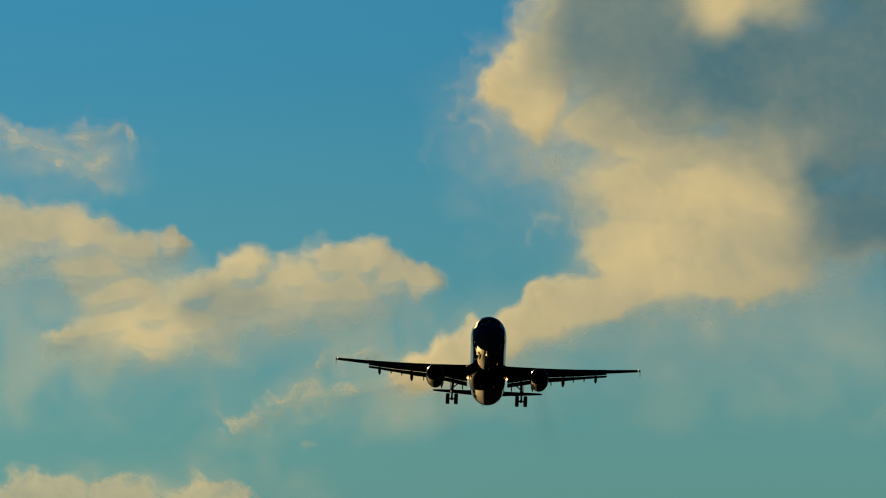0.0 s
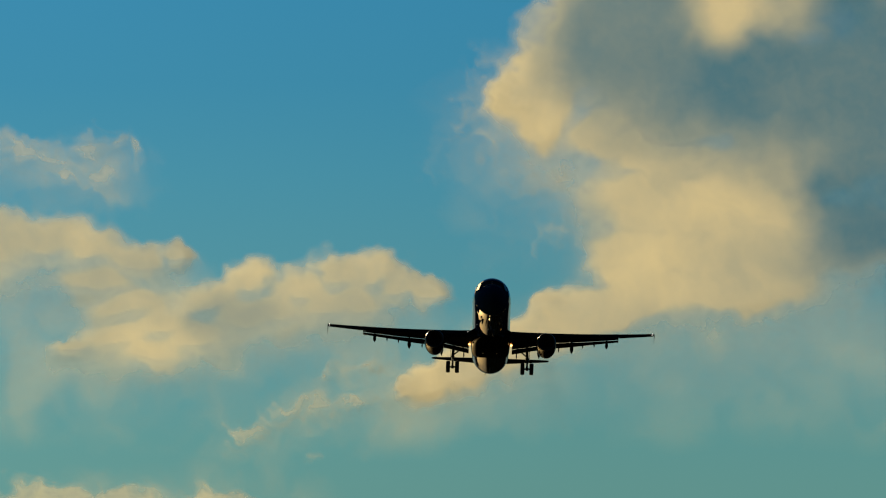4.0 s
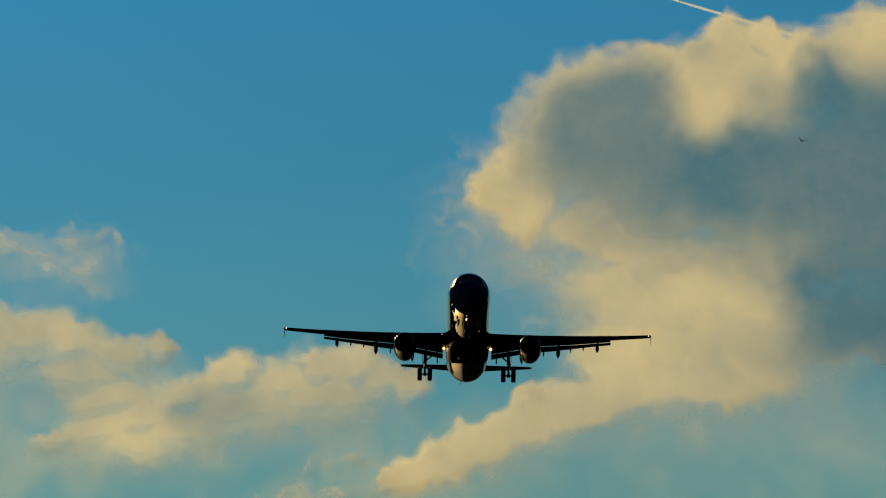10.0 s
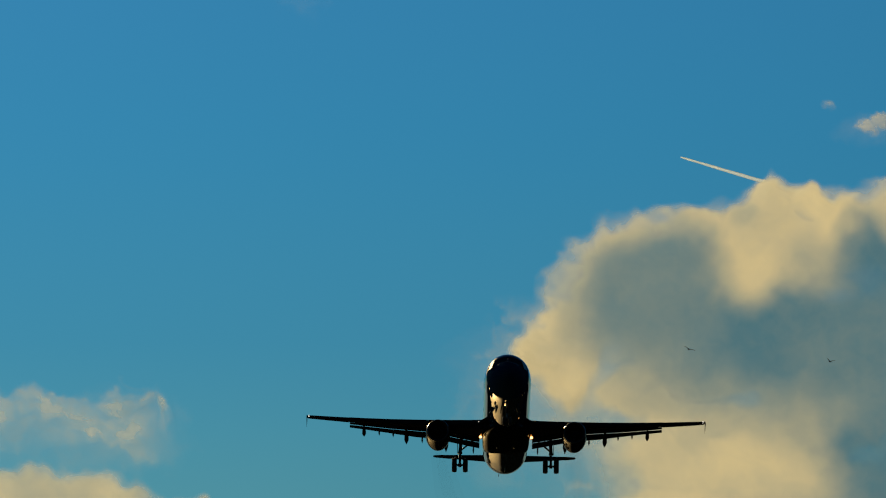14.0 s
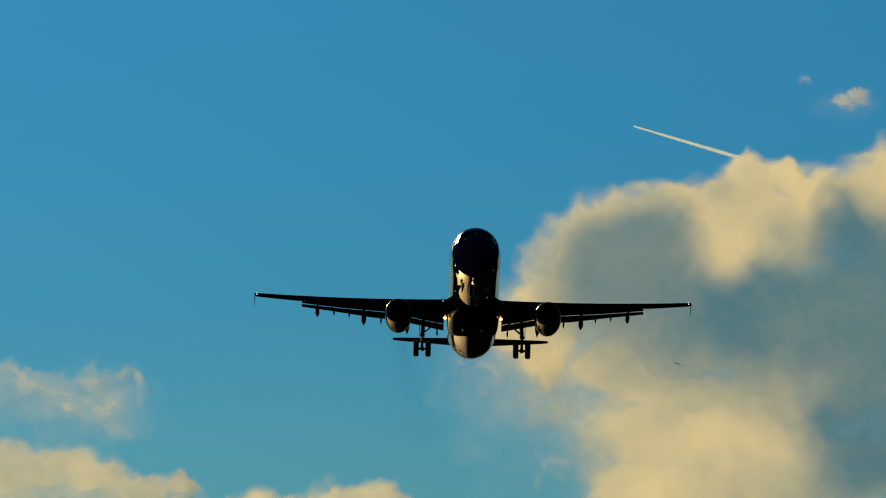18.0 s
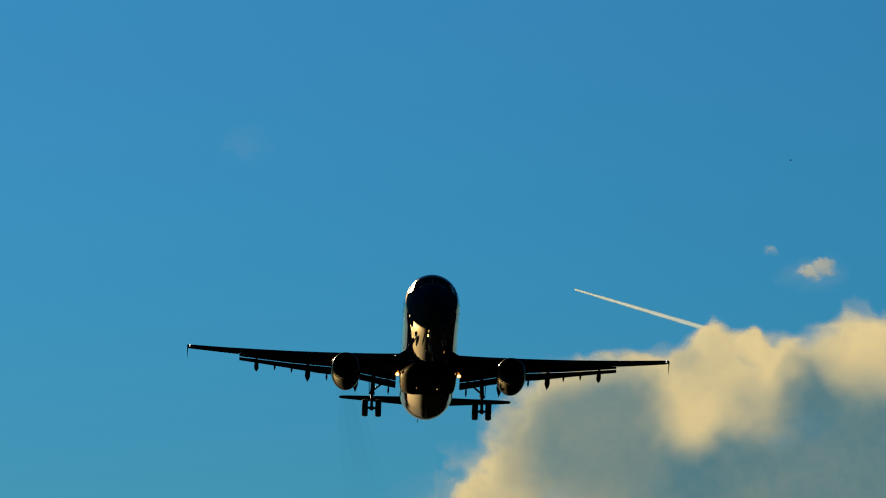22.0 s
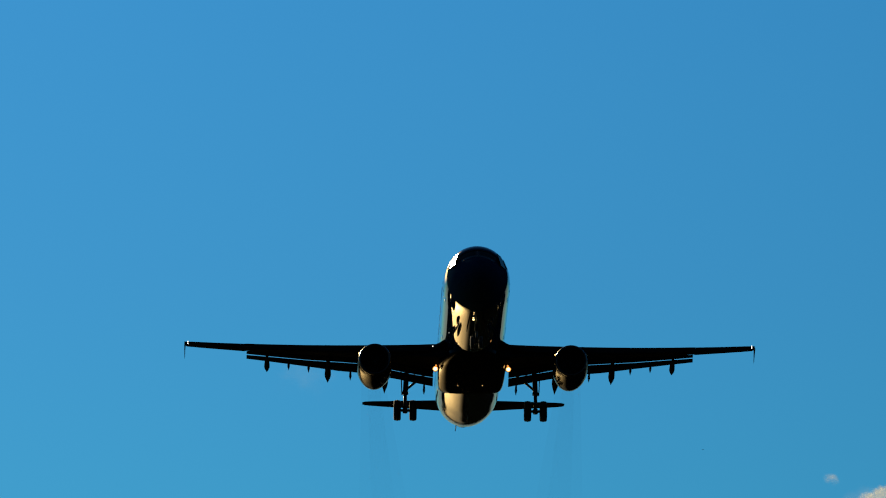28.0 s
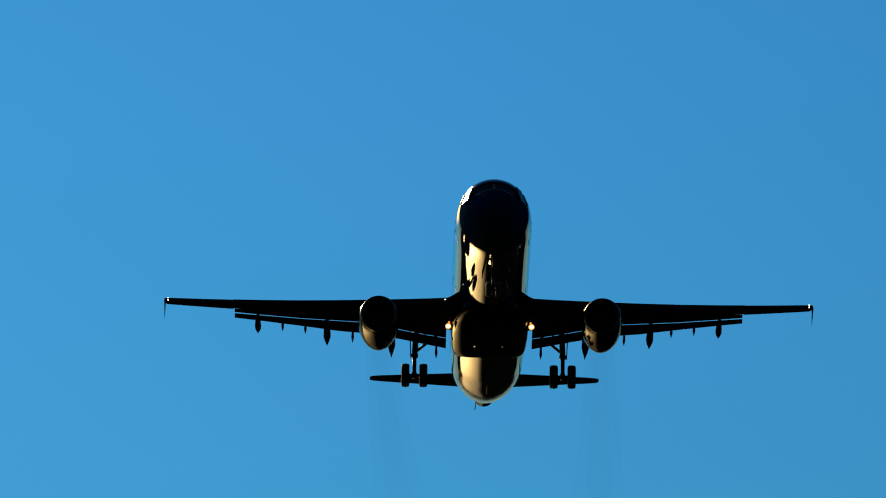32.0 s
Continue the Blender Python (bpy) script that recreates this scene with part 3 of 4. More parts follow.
def lathe_y(bm, cx, cz, profile, n=40, squash=1.0, cap=True):
    """A body of revolution round an axis along y; profile rows are (y, radius)."""
    ring_loft(bm, [[(cx + r * math.cos(2 * math.pi * i / n), y - AFT, cz + squash * r * math.sin(2 * math.pi * i / n)) for i in range(n)] for y, r in profile], cap)


def lathe_x(bm, centre, profile, n=36):
    """A body of revolution round an axis along x, as a wheel."""
    x0, y0, z0 = centre
    ring_loft(bm, [[(x0 + x, y0 - AFT + r * math.cos(2 * math.pi * i / n), z0 + r * math.sin(2 * math.pi * i / n)) for i in range(n)] for x, r in profile])


def rod(bm, a, b, r, n=14, r2=None):
    a, b = Vector(a) - Vector((0, AFT, 0)), Vector(b) - Vector((0, AFT, 0))
    q = (b - a).to_track_quat("Z", "Y")
    rings = []
    for p, rr in ((a, r), (b, r if r2 is None else r2)):
        rings.append([p + q @ Vector((rr * math.cos(2 * math.pi * i / n), rr * math.sin(2 * math.pi * i / n), 0)) for i in range(n)])
    ring_loft(bm, rings)


def slab(bm, corners, thick):
    """A plate through four corners with rounded-off rim, of that thickness along its normal."""
    c = [Vector(p) - Vector((0, AFT, 0)) for p in corners]
    nrm = (c[1] - c[0]).cross(c[3] - c[0]).normalized()
    mid = sum(c, Vector()) / 4
    inner = [mid + (p - mid) * 0.96 for p in c]
    ring_loft(bm, [[p + nrm * thick / 2 for p in inner], [p + nrm * thick / 4 for p in c], [p - nrm * thick / 4 for p in c], [p - nrm * thick / 2 for p in inner]])


# fuselage stations: y, centre height, half width, half height
STATIONS = [(0.0, -0.52, 0.04, 0.04), (0.08, -0.52, 0.30, 0.28), (0.3, -0.49, 0.60, 0.57), (0.8, -0.50, 0.99, 0.87), (1.5, -0.48, 1.32, 1.14), (2.4, -0.255, 1.61, 1.545),
            (3.4, -0.07, 1.80, 1.86), (4.7, -0.01, 1.93, 2.02), (6.5, 0.0, 1.975, 2.07), (12.0, 0.0, 1.975, 2.07), (20.0, 0.0, 1.975, 2.07), (29.0, 0.0, 1.975, 2.07), (31.0, 0.06, 1.965, 2.02),
            (33.0, 0.13, 1.94, 1.96), (35.0, 0.28, 1.83, 1.82), (37.0, 0.45, 1.64, 1.60), (39.0, 0.64, 1.36, 1.32), (41.0, 0.82, 1.0, 0.98), (43.0, 1.06, 0.55, 0.54), (44.3, 1.24, 0.24, 0.25)]


def station(y):
    """Centre height, half width and half height of the fuselage at y, smoothly between the stations."""
    rows = STATIONS
    i = max(1, min(len(rows) - 3, next((k for k, r in enumerate(rows) if r[0] > y), len(rows) - 1) - 1))
    p0, p1, p2, p3 = rows[i - 1], rows[i], rows[i + 1], rows[min(i + 2, len(rows) - 1)]
    if y <= rows[1][0]:
        p0 = p1 = rows[0]
        p2 = rows[1]
        s = y / p2[0]
        return [a + (b - a) * math.sqrt(max(s, 0)) for a, b in zip(p1[1:], p2[1:])]
    h = p2[0] - p1[0]
    s = min(1, max(0, (y - p1[0]) / h))
    out = []
    for c in (1, 2, 3):
        m1, m2 = (p2[c] - p0[c]) / (p2[0] - p0[0]) * h, (p3[c] - p1[c]) / (p3[0] - p1[0]) * h
        out.append((2 * s ** 3 - 3 * s * s + 1) * p1[c] + (s ** 3 - 2 * s * s + s) * m1 + (3 * s * s - 2 * s ** 3) * p2[c] + (s ** 3 - s * s) * m2)
    return out


def skin(y, degrees, out=0.0):
    """A point on the fuselage; degrees run from the right-hand side (0) over the crown (90)."""
    zc, w, h = station(y)
    a = radians(degrees)
    return Vector(((w + out) * math.cos(a), y - AFT, zc + (h + out) * math.sin(a)))


def panel(bm, y0, y1, a0, a1, out=0.012, ny=4, na=4, lean=0.0):
    """A plate that lies on the fuselage between two stations and two angles, its rim turned in."""
    grid = [[bm.verts.new(skin(y0 + (y1 - y0) * i / ny + lean * j / na, a0 + (a1 - a0) * j / na, out)) for j in range(na + 1)] for i in range(ny + 1)]
    for i in range(ny):
        for j in range(na):
            bm.faces.new((grid[i][j], grid[i + 1][j], grid[i + 1][j + 1], grid[i][j + 1]))
    rim = [grid[0][j] for j in range(na + 1)] + [grid[i][na] for i in range(1, ny + 1)] + [grid[ny][j] for j in range(na - 1, -1, -1)] + [grid[i][0] for i in range(ny - 1, 0, -1)]
    low = [bm.verts.new(v.co + Vector((-v.co.x, 0, -v.co.z)).normalized() * (out + 0.02)) for v in rim]
    for i in range(len(rim)):
        k = (i + 1) % len(rim)
        bm.faces.new((rim[i], low[i], low[k], rim[k]))


def airfoil(x, le, chord, z, thick, droop=0.0, n=14, angle=0.0):
    """One wing section as a ring, nose forward."""
    up, down = [], []
    for i in range(n + 1):
        c = 0.5 - 0.5 * math.cos(math.pi * i / n)
        t = 5 * thick * (0.2969 * math.sqrt(c) - 0.126 * c - 0.3516 * c * c + 0.2843 * c ** 3 - 0.1015 * c ** 4)
        camber = 0.02 * math.sin(math.pi * c) - droop * max(0, 0.16 - c) ** 2 * 14
        up.append((c, camber + t))
        down.append((c, camber - t * 0.9))
    ca, sa = math.cos(radians(angle)), math.sin(radians(angle))
    ring = []
    for c, h in list(reversed(up)) + down[1:-1]:
        ring.append((x, le + chord * (c * ca + h * sa) - AFT, z + chord * (h * ca - c * sa)))
    return ring


def wing_line(x):
    """Leading edge, chord and height of the wing at a distance from the centre line."""
    le = 15.45 + (x - 2.0) * 0.54
    te = 22.35 - 0.05 * (x - 2.0) if x < 6.4 else 22.13 + (x - 6.4) * 0.282
    z = -1.48 + (x - 2.0) * 0.136 + (x - 2.0) ** 2 * 0.00095 - 0.11 * math.sin(math.pi * min(1.0, max(0.0, (x - 2.0) / 15))) + 0.07 - 0.05 * max(0.0, (x - 2.0) / 15) ** 3
    return le, te - le, z


FLAP_LINE = [  # distance from the centre line, then leading edge, height and chord of the flap and of its tab
    (2.25, 20.20, -1.653, 0.927, 21.010, -1.922, 0.809), (3.20, 20.25, -1.467, 0.970, 21.110, -1.743, 0.762), (4.30, 20.35, -1.230, 0.991, 21.220, -1.511, 0.730), (6.32, 20.73, -0.805, 0.821, 21.440, -1.050, 0.793),
    (6.42, 20.80, -0.770, 0.779, 21.450, -1.008, 0.856), (7.86, 21.36, -0.584, 0.694, 21.940, -0.801, 0.809), (9.90, 22.11, -0.312, 0.619, 22.640, -0.504, 0.573), (12.10, 22.93, 0.027, 0.499, 23.360, -0.140, 0.436), (13.38, 23.40, 0.214, 0.385, 23.735, 0.056, 0.369)]

airliner = new("jet_airliner")
tagged(airliner, "dark twin-engined jet airliner descending with wheels and flaps down", "airliner")

bm = bmesh.new()
ys = [0.0, 0.03, 0.08, 0.18, 0.3, 0.5, 0.8, 1.1, 1.5, 1.9, 2.4, 2.9, 3.4, 4.0, 4.7, 5.6, 6.5, 9, 12, 16, 20, 24, 27, 29] + [30 + 0.75 * i for i in range(19)] + [44.3]
N = 56
ring_loft(bm, [[skin(y, 360 * i / N) for i in range(N)] for y in ys])
fuselage = part("fuselage", bm, NOSED, airliner, "dark glossy fuselage with a satin navy-black nose")

bm = bmesh.new()
fair = []
for y, w, zb, zt in [(13.6, 0.60, -2.04, -1.8), (14.3, 1.20, -2.14, -1.65), (15.2, 1.62, -2.28, -1.45), (16.5, 1.94, -2.42, -1.1), (18.5, 2.02, -2.47, -0.95), (20.4, 2.02, -2.47, -0.95), (21.9, 1.98, -2.46, -1.0),
                     (22.9, 1.92, -2.42, -1.05), (23.35, 1.88, -2.33, -1.1), (23.6, 1.83, -2.18, -1.2), (23.75, 1.76, -2.0, -1.3)]:
    zc, hz = (zb + zt) / 2, (zt - zb) / 2
    ring = []
    for i in range(96):
        a = 2 * math.pi * (i + 0.5) / 96
        r = (abs(math.cos(a)) ** 4.4 + abs(math.sin(a)) ** 4.4) ** (-1 / 4.4)
        ring.append((w * r * math.cos(a), y - AFT, zc + hz * r * math.sin(a)))
    fair.append(ring)
ring_loft(bm, fair)
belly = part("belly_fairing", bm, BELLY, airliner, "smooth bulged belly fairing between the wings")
# polished bosses added only to make two bright dots
for x in (-0.73, 0.73):
    bm = bmesh.new()
    ring_loft(bm, [[(x + r * math.cos(a), 20.4 + 1.6 * r * math.sin(a) - AFT, z) for a in [2 * math.pi * k / 14 for k in range(14)]] for r, z in ((0.075, -2.45), (0.072, -2.49), (0.05, -2.525), (0.015, -2.54))])
    part("belly_boss", bm, POLISHED, belly, "small polished metal boss")

# cockpit glass: two curved panes ahead, then two flat ones on each side
for y0, y1, a0, a1 in ((1.48, 2.42, 46, 89.6), (1.48, 2.42, 90.4, 134)):
    bm = bmesh.new()
    panel(bm, y0, y1, a0, a1, na=6)
    part("windshield_pane", bm, GLASS, airliner, "dark cockpit glass")
for s in (1, -1):
    for at, nrm, wide, high in ((Vector((1.365, 2.24, 0.58)), Vector((0.9007, -0.2750, 0.3360)), 0.50, 0.42), (Vector((1.62, 3.15, 0.62)), Vector((0.915, -0.15, 0.375)), 0.27, 0.24)):
        along = Vector((-nrm.y, nrm.x, 0)).normalized()
        up = nrm.cross(along).normalized()
        up = up if up.z > 0 else -up
        quad = [at + nrm * -0.01 + along * i * wide * (0.86 if j > 0 else 1.0) + up * j * high for i, j in ((-1, -1), (1, -1), (1, 1), (-1, 1))]
        bm = bmesh.new()
        slab(bm, [Vector((s * q.x, q.y, q.z)) for q in quad], 0.05)
        part("side_window", bm, SIDE_GLASS if s < 0 else GLASS, airliner, "flat cockpit side glass", smooth=False)
# cabin windows share one pane
bm = bmesh.new()
rim = [bm.verts.new((0.0, 0.115 * math.copysign(abs(math.cos(a)) ** 0.7, math.cos(a)), 0.17 * math.copysign(abs(math.sin(a)) ** 0.7, math.sin(a)))) for a in [2 * math.pi * i / 12 for i in range(12)]]
back = [bm.verts.new((-0.05, v.co.y * 1.1, v.co.z * 1.1)) for v in rim]
bm.faces.new(rim)
for i in range(12):
    bm.faces.new((rim[i], back[i], back[(i + 1) % 12], rim[(i + 1) % 12]))
pane = part("cabin_window", bm, GLASS, airliner)
pane_mesh = pane.data
spots = [(s, 7.6 + 0.53 * i) for s in (1, -1) for i in range(50) if not 19.0 < 7.6 + 0.53 * i < 19.6]
for k, (s, y) in enumerate(spots):
    ob = pane if k == 0 else new("cabin_window", pane_mesh)
    ob.parent = airliner
    p = skin(y, 10 if s > 0 else 170, 0.012)
    ob.matrix_basis = Matrix.Translation(p) @ pose(0, 0, 0, 0, -10 if s > 0 else 190, 0)
for s in (1, -1):
    for y in (6.0, 15.2, 28.4, 34.6):
        bm = bmesh.new()
        a = (-24, 30) if s > 0 else (150, 204)
        panel(bm, y - 0.41, y + 0.41, a[0], a[1], out=0.01)
        part("cabin_door", bm, NOSED, airliner)
# blade antennas, drain mast and tail exhaust
for y, z, h in ((10.4, -2.06, 0.3), (30.4, -1.98, 0.35), (8.2, -2.06, 0.22)):
    bm = bmesh.new()
    ring_loft(bm, [airfoil(0, y, 0.42, 0, 0.12, n=6), airfoil(0, y + 0.12, 0.26, 0, 0.12, n=6)])
    for v in bm.verts:
        v.co = Vector((v.co.z, v.co.y, z))
    for v in list(bm.verts)[len(bm.verts) // 2:]:
        v.co.z -= h
    part("blade_antenna", bm, DARK, airliner)
bm = bmesh.new()
rod(bm, (-0.42, 41.9, 0.28), (-0.50, 42.25, -0.2), 0.035, r2=0.02)
part("drain_mast", bm, STEEL, airliner)
bm = bmesh.new()
lathe_y(bm, 0, 1.22, [(44.1, 0.23), (44.55, 0.2), (44.55, 0.16), (44.2, 0.15)], n=24)
part("tail_exhaust", bm, DARK, airliner, "sooty round auxiliary exhaust outlet")

# fin and tailplanes
bm = bmesh.new()
fin = []
for h, le, chord in ((1.0, 34.6, 7.4), (1.9, 36.1, 6.0), (4.0, 37.9, 4.7), (6.6, 40.2, 3.1), (7.75, 41.2, 2.4), (7.85, 41.5, 1.9)):
    fin.append([(z, y, h) for _, y, z in airfoil(0, le, chord, 0, 0.10 if h < 7.8 else 0.04)])
ring_loft(bm, fin)
part("tail_fin", bm, PAINT, airliner, "tall swept tail fin")
for s in (1, -1):
    bm = bmesh.new()
    ring_loft(bm, [airfoil(s * x, le, c, z - 0.0924 * c, t, angle=-5.3) for x, le, c, z, t in ((0.4, 37.6, 4.4, 0.98, 0.10), (1.2, 38.3, 3.9, 1.06, 0.10), (5.6, 41.35, 1.75, 1.56, 0.09), (6.05, 41.7, 1.45, 1.61, 0.07), (6.22, 42.05, 1.0, 1.63, 0.04))])
    part("tailplane", bm, WING, airliner, "slim swept tailplane")

# one fan blade, shared by both engines
bm = bmesh.new()
slab(bm, [(0.22, AFT - 0.07, -0.05), (0.22, AFT + 0.07, 0.05), (0.83, AFT + 0.09, 0.11), (0.83, AFT - 0.09, -0.11)], 0.012)
BLADE = bpy.data.meshes.new("fan_blade")
bm.to_mesh(BLADE)
bm.free()
BLADE.materials.append(DARK)
for s in (1, -1):
    # the wing with its fixed trailing part cut short where the flaps travel
    bm = bmesh.new()
    rings = []
    for x, cut, t, angle in ((0.6, 0.70, 0.14, 3.0), (2.0, 0.70, 0.14, 3.0), (3.2, 0.69, 0.132, 2.1), (4.3, 0.68, 0.127, 0.7), (6.37, 0.705, 0.12, -2.4), (7.86, 0.72, 0.1175, -2.6), (9.9, 0.725, 0.113, -2.35), (12.1, 0.735, 0.106, -2.3),
                              (13.40, 0.74, 0.103, -2.5), (13.48, 0.73, 0.098, -1.0), (15.2, 0.78, 0.09, -1.05), (16.6, 0.85, 0.078, -1.4), (16.95, 0.86, 0.062, -1.5), (17.08, 0.7, 0.04, -1.5)):
        le, chord, z = wing_line(x)
        rings.append(airfoil(s * x, le, chord * cut, z, t / cut, droop=0.30 * min(1.0, max(0.05, (16.9 - x) / 3.4)), angle=angle))
    ring_loft(bm, rings)
    wing = part("wing", bm, WING, airliner, "dark swept wing in shadow")
    bm = bmesh.new()
    rings = []
    for x in (1.7, 1.85, 2.0, 2.2, 2.4, 2.6, 2.8):
        le, chord, z = wing_line(max(2.0, x))
        c = (2.8 - x) / 1.1
        rings.append(airfoil(s * x, le - 0.05 - 0.5 * c * c, 2.6 + c, z + 0.02 + 0.22 * c ** 2.6, 0.12 + 0.02 * c, n=10))
    ring_loft(bm, rings)
    part("root_fillet", bm, WING, wing, "smooth fillet at the wing root")
    # slats along the leading edge
    for x0, x1 in ((2.6, 4.9), (6.75, 9.1), (9.14, 11.5), (11.54, 13.9), (13.94, 16.4)):
        bm = bmesh.new()
        rings = []
        for x in (x0, (x0 + x1) / 2, x1):
            le, chord, z = wing_line(x)
            rings.append(airfoil(s * x, le - 0.24, 0.13 * chord + 0.28, z - 0.25, 0.22, n=8, angle=-20))
        ring_loft(bm, rings)
        part("slat", bm, WING, wing, "lowered leading-edge slat")
    # double-slotted flaps, inboard and outboard, with open slots ahead of the flap and of its tab
    for x0, x1 in ((2.25, 6.32), (6.42, 13.38)):
        for name, col, tilt in (("flap", 1, 13), ("flap_tab", 4, 25)):
            bm = bmesh.new()
            rings = []
            for row in FLAP_LINE:
                if x0 - 0.01 < row[0] < x1 + 0.01:
                    y, z, chord = row[col:col + 3]
                    rings.append(airfoil(s * row[0], y, chord, z, 0.17, n=8, angle=tilt))
            ring_loft(bm, rings)
            part(name, bm, WING, wing, "lowered slotted flap" if name == "flap" else "steeply lowered flap tab")
    # canoe fairings over the flap tracks and small hinge spikes
    for x, wide, y0, y1, z1 in ((5.1, 0.40, 18.6, 24.75, -2.0), (8.5, 0.38, 20.3, 25.35, -1.22), (12.15, 0.33, 22.2, 25.35, -0.6)):
        le, chord, z = wing_line(x)
        bm = bmesh.new()
        rows = []
        for i in range(13):
            c = i / 12
            r = wide / 2 * (math.sin(math.pi * min(1, c * 1.25 + 0.02) / 2) if c < 0.78 else max(0.04, (1 - c) / 0.22 * 0.98))
            y = y0 + (y1 - y0) * c
            zz = (z - 0.20) * (1 - c ** 1.7) + z1 * c ** 1.7 + (1 - c) * 0.05
            rows.append([(s * x + r * math.cos(a), y - AFT, zz + 1.35 * r * math.sin(a)) for a in [2 * math.pi * k / 16 for k in range(16)]])
        ring_loft(bm, rows)
        part("flap_track_fairing", bm, WING, wing, "pointed canoe-shaped flap track fairing")
    for x, y1, z1 in ((2.75, 23.3, -2.4), (7.15, 24.4, -1.3), (9.65, 24.75, -0.76), (10.85, 24.85, -0.6)):
        bm = bmesh.new()
        rod(bm, (s * x, y1 - 1.0, z1 + 0.42), (s * x, y1 - 0.35, z1 + 0.16), 0.05, n=8, r2=0.075)
        rod(bm, (s * x, y1 - 0.35, z1 + 0.16), (s * x, y1, z1), 0.075, n=8, r2=0.01)
        part("hinge_fairing", bm, WING, wing)
    # wing-tip fence and lights
    bm = bmesh.new()
    fence = []
    for h, le, c in ((-0.62, 25.2, 0.28), (-0.3, 24.5, 0.95), (0.0, 23.9, 1.45), (0.2, 24.35, 1.15), (0.36, 24.9, 0.5)):
        fence.append([(s * 17.10 + z, y, 0.80 + h) for _, y, z in airfoil(0, le, c, 0, 0.05, n=6)])
    ring_loft(bm, fence)
    part("wingtip_fence", bm, WING, wing, "arrow-shaped wing-tip fence")
    # the tip light glows white to draw the glint on its lens
    bm = bmesh.new()
    lathe_y(bm, s * 16.9, 0.80, [(23.5, 0.015), (23.53, 0.04), (23.65, 0.055), (23.9, 0.055)], n=12)
    part("navigation_light", bm, WHITE_GLOW, wing, "small wing-tip light, glowing in place of a glint")
    bm = bmesh.new()
    lathe_y(bm, s * 2.36, -1.30, [(15.42, 0.01), (15.44, 0.02), (15.5, 0.03), (15.62, 0.03)], n=12)
    part("wing_root_light", bm, WHITE_GLOW if s < 0 else GLASS, wing, "small wing inspection light")
    # landing light let down under the wing root
    lx, lz = s * 2.17, -2.17
    bm = bmesh.new()
    lathe_y(bm, lx, lz, [(17.58, 0.02), (17.6, 0.105), (17.63, 0.112)], n=16)
    part("landing_light", bm, LAMP, wing, "glowing warm landing light")
    # a glowing ring added to draw the halo round the lamp
    bm = bmesh.new()
    lathe_y(bm, lx, lz, [(17.61, 0.105), (17.59, 0.155), (17.62, 0.16), (17.64, 0.105)], n=20, cap=False)
    part("lamp_halo", bm, ORANGE_GLOW, wing, "glowing orange ring that draws the lamp's halo")
    bm = bmesh.new()
    lathe_y(bm, lx, lz, [(17.64, 0.155), (17.8, 0.14), (17.95, 0.05)], n=16)
    part("lamp_housing", bm, DARK, wing)
    bm = bmesh.new()
    lathe_y(bm, s * 2.13, lz + 0.21, [(17.6, 0.02), (17.62, 0.06), (17.75, 0.05)], n=12)
    part("turnoff_light", bm, ORANGE_GLOW, wing, "small dim orange runway light")
    bm = bmesh.new()
    rod(bm, (lx, 17.9, lz), (lx + s * 0.06, 18.4, -1.55), 0.05, n=8)
    part("lamp_arm", bm, STEEL, wing)

    # engine with pylon
    ex, ez = s * 5.80, -2.38
    bm = bmesh.new()
    lathe_y(bm, ex, ez, [(14.42, 0.824), (14.36, 0.86), (14.36, 0.906), (14.42, 0.942), (14.6, 0.984), (15.1, 1.025), (16.0, 1.052), (17.0, 1.034), (18.0, 0.942), (18.9, 0.796), (19.6, 0.622), (19.62, 0.567), (19.3, 0.586), (18.0, 0.64), (18.0, 0.046)], n=48, cap=False)
    engine = part("engine_nacelle", bm, COWL, airliner, "long smooth engine nacelle")
    bm = bmesh.new()
    lathe_y(bm, ex, ez, [(14.47, 0.791), (14.40, 0.81), (14.345, 0.846), (14.335, 0.883), (14.37, 0.924), (14.45, 0.956), (14.52, 0.972)], n=48, cap=False)
    part("inlet_lip", bm, BARE, engine, "bare metal inlet ring")
    bm = bmesh.new()
    lathe_y(bm, ex, ez, [(14.45, 0.796), (14.9, 0.769), (15.5, 0.769), (15.75, 0.759), (15.75, 0.046)], n=40, cap=False)
    part("inlet_duct", bm, DARK, engine)
    bm = bmesh.new()
    lathe_y(bm, ex, ez, [(15.0, 0.009), (15.1, 0.092), (15.3, 0.174), (15.6, 0.238)], n=24)
    part("spinner", bm, DARK, engine)
    for k in range(22):
        blade = new("fan_blade", BLADE)
        blade.parent = engine
        blade.matrix_basis = pose(ex, 15.62 - AFT, ez, 0, 360 * k / 22, 0) @ Matrix.Scale(0.9, 4)
    bm = bmesh.new()
    lathe_y(bm, ex, ez, [(18.3, 0.311), (19.2, 0.293), (19.7, 0.183), (20.0, 0.027)], n=24)
    part("exhaust_cone", bm, DARK, engine)
    for side in (1, -1):
        bm = bmesh.new()
        ca, sa = math.cos(radians(38)), math.sin(radians(38))
        slab(bm, [(ex + side * 1.00 * ca, 15.2, ez + 1.00 * sa), (ex + side * 1.05 * ca, 16.4, ez + 1.05 * sa), (ex + side * 1.33 * ca, 16.4, ez + 1.33 * sa), (ex + side * 1.15 * ca, 15.5, ez + 1.15 * sa)], 0.025)
        part("nacelle_strake", bm, PAINT, engine)
    bm = bmesh.new()
    rings = []
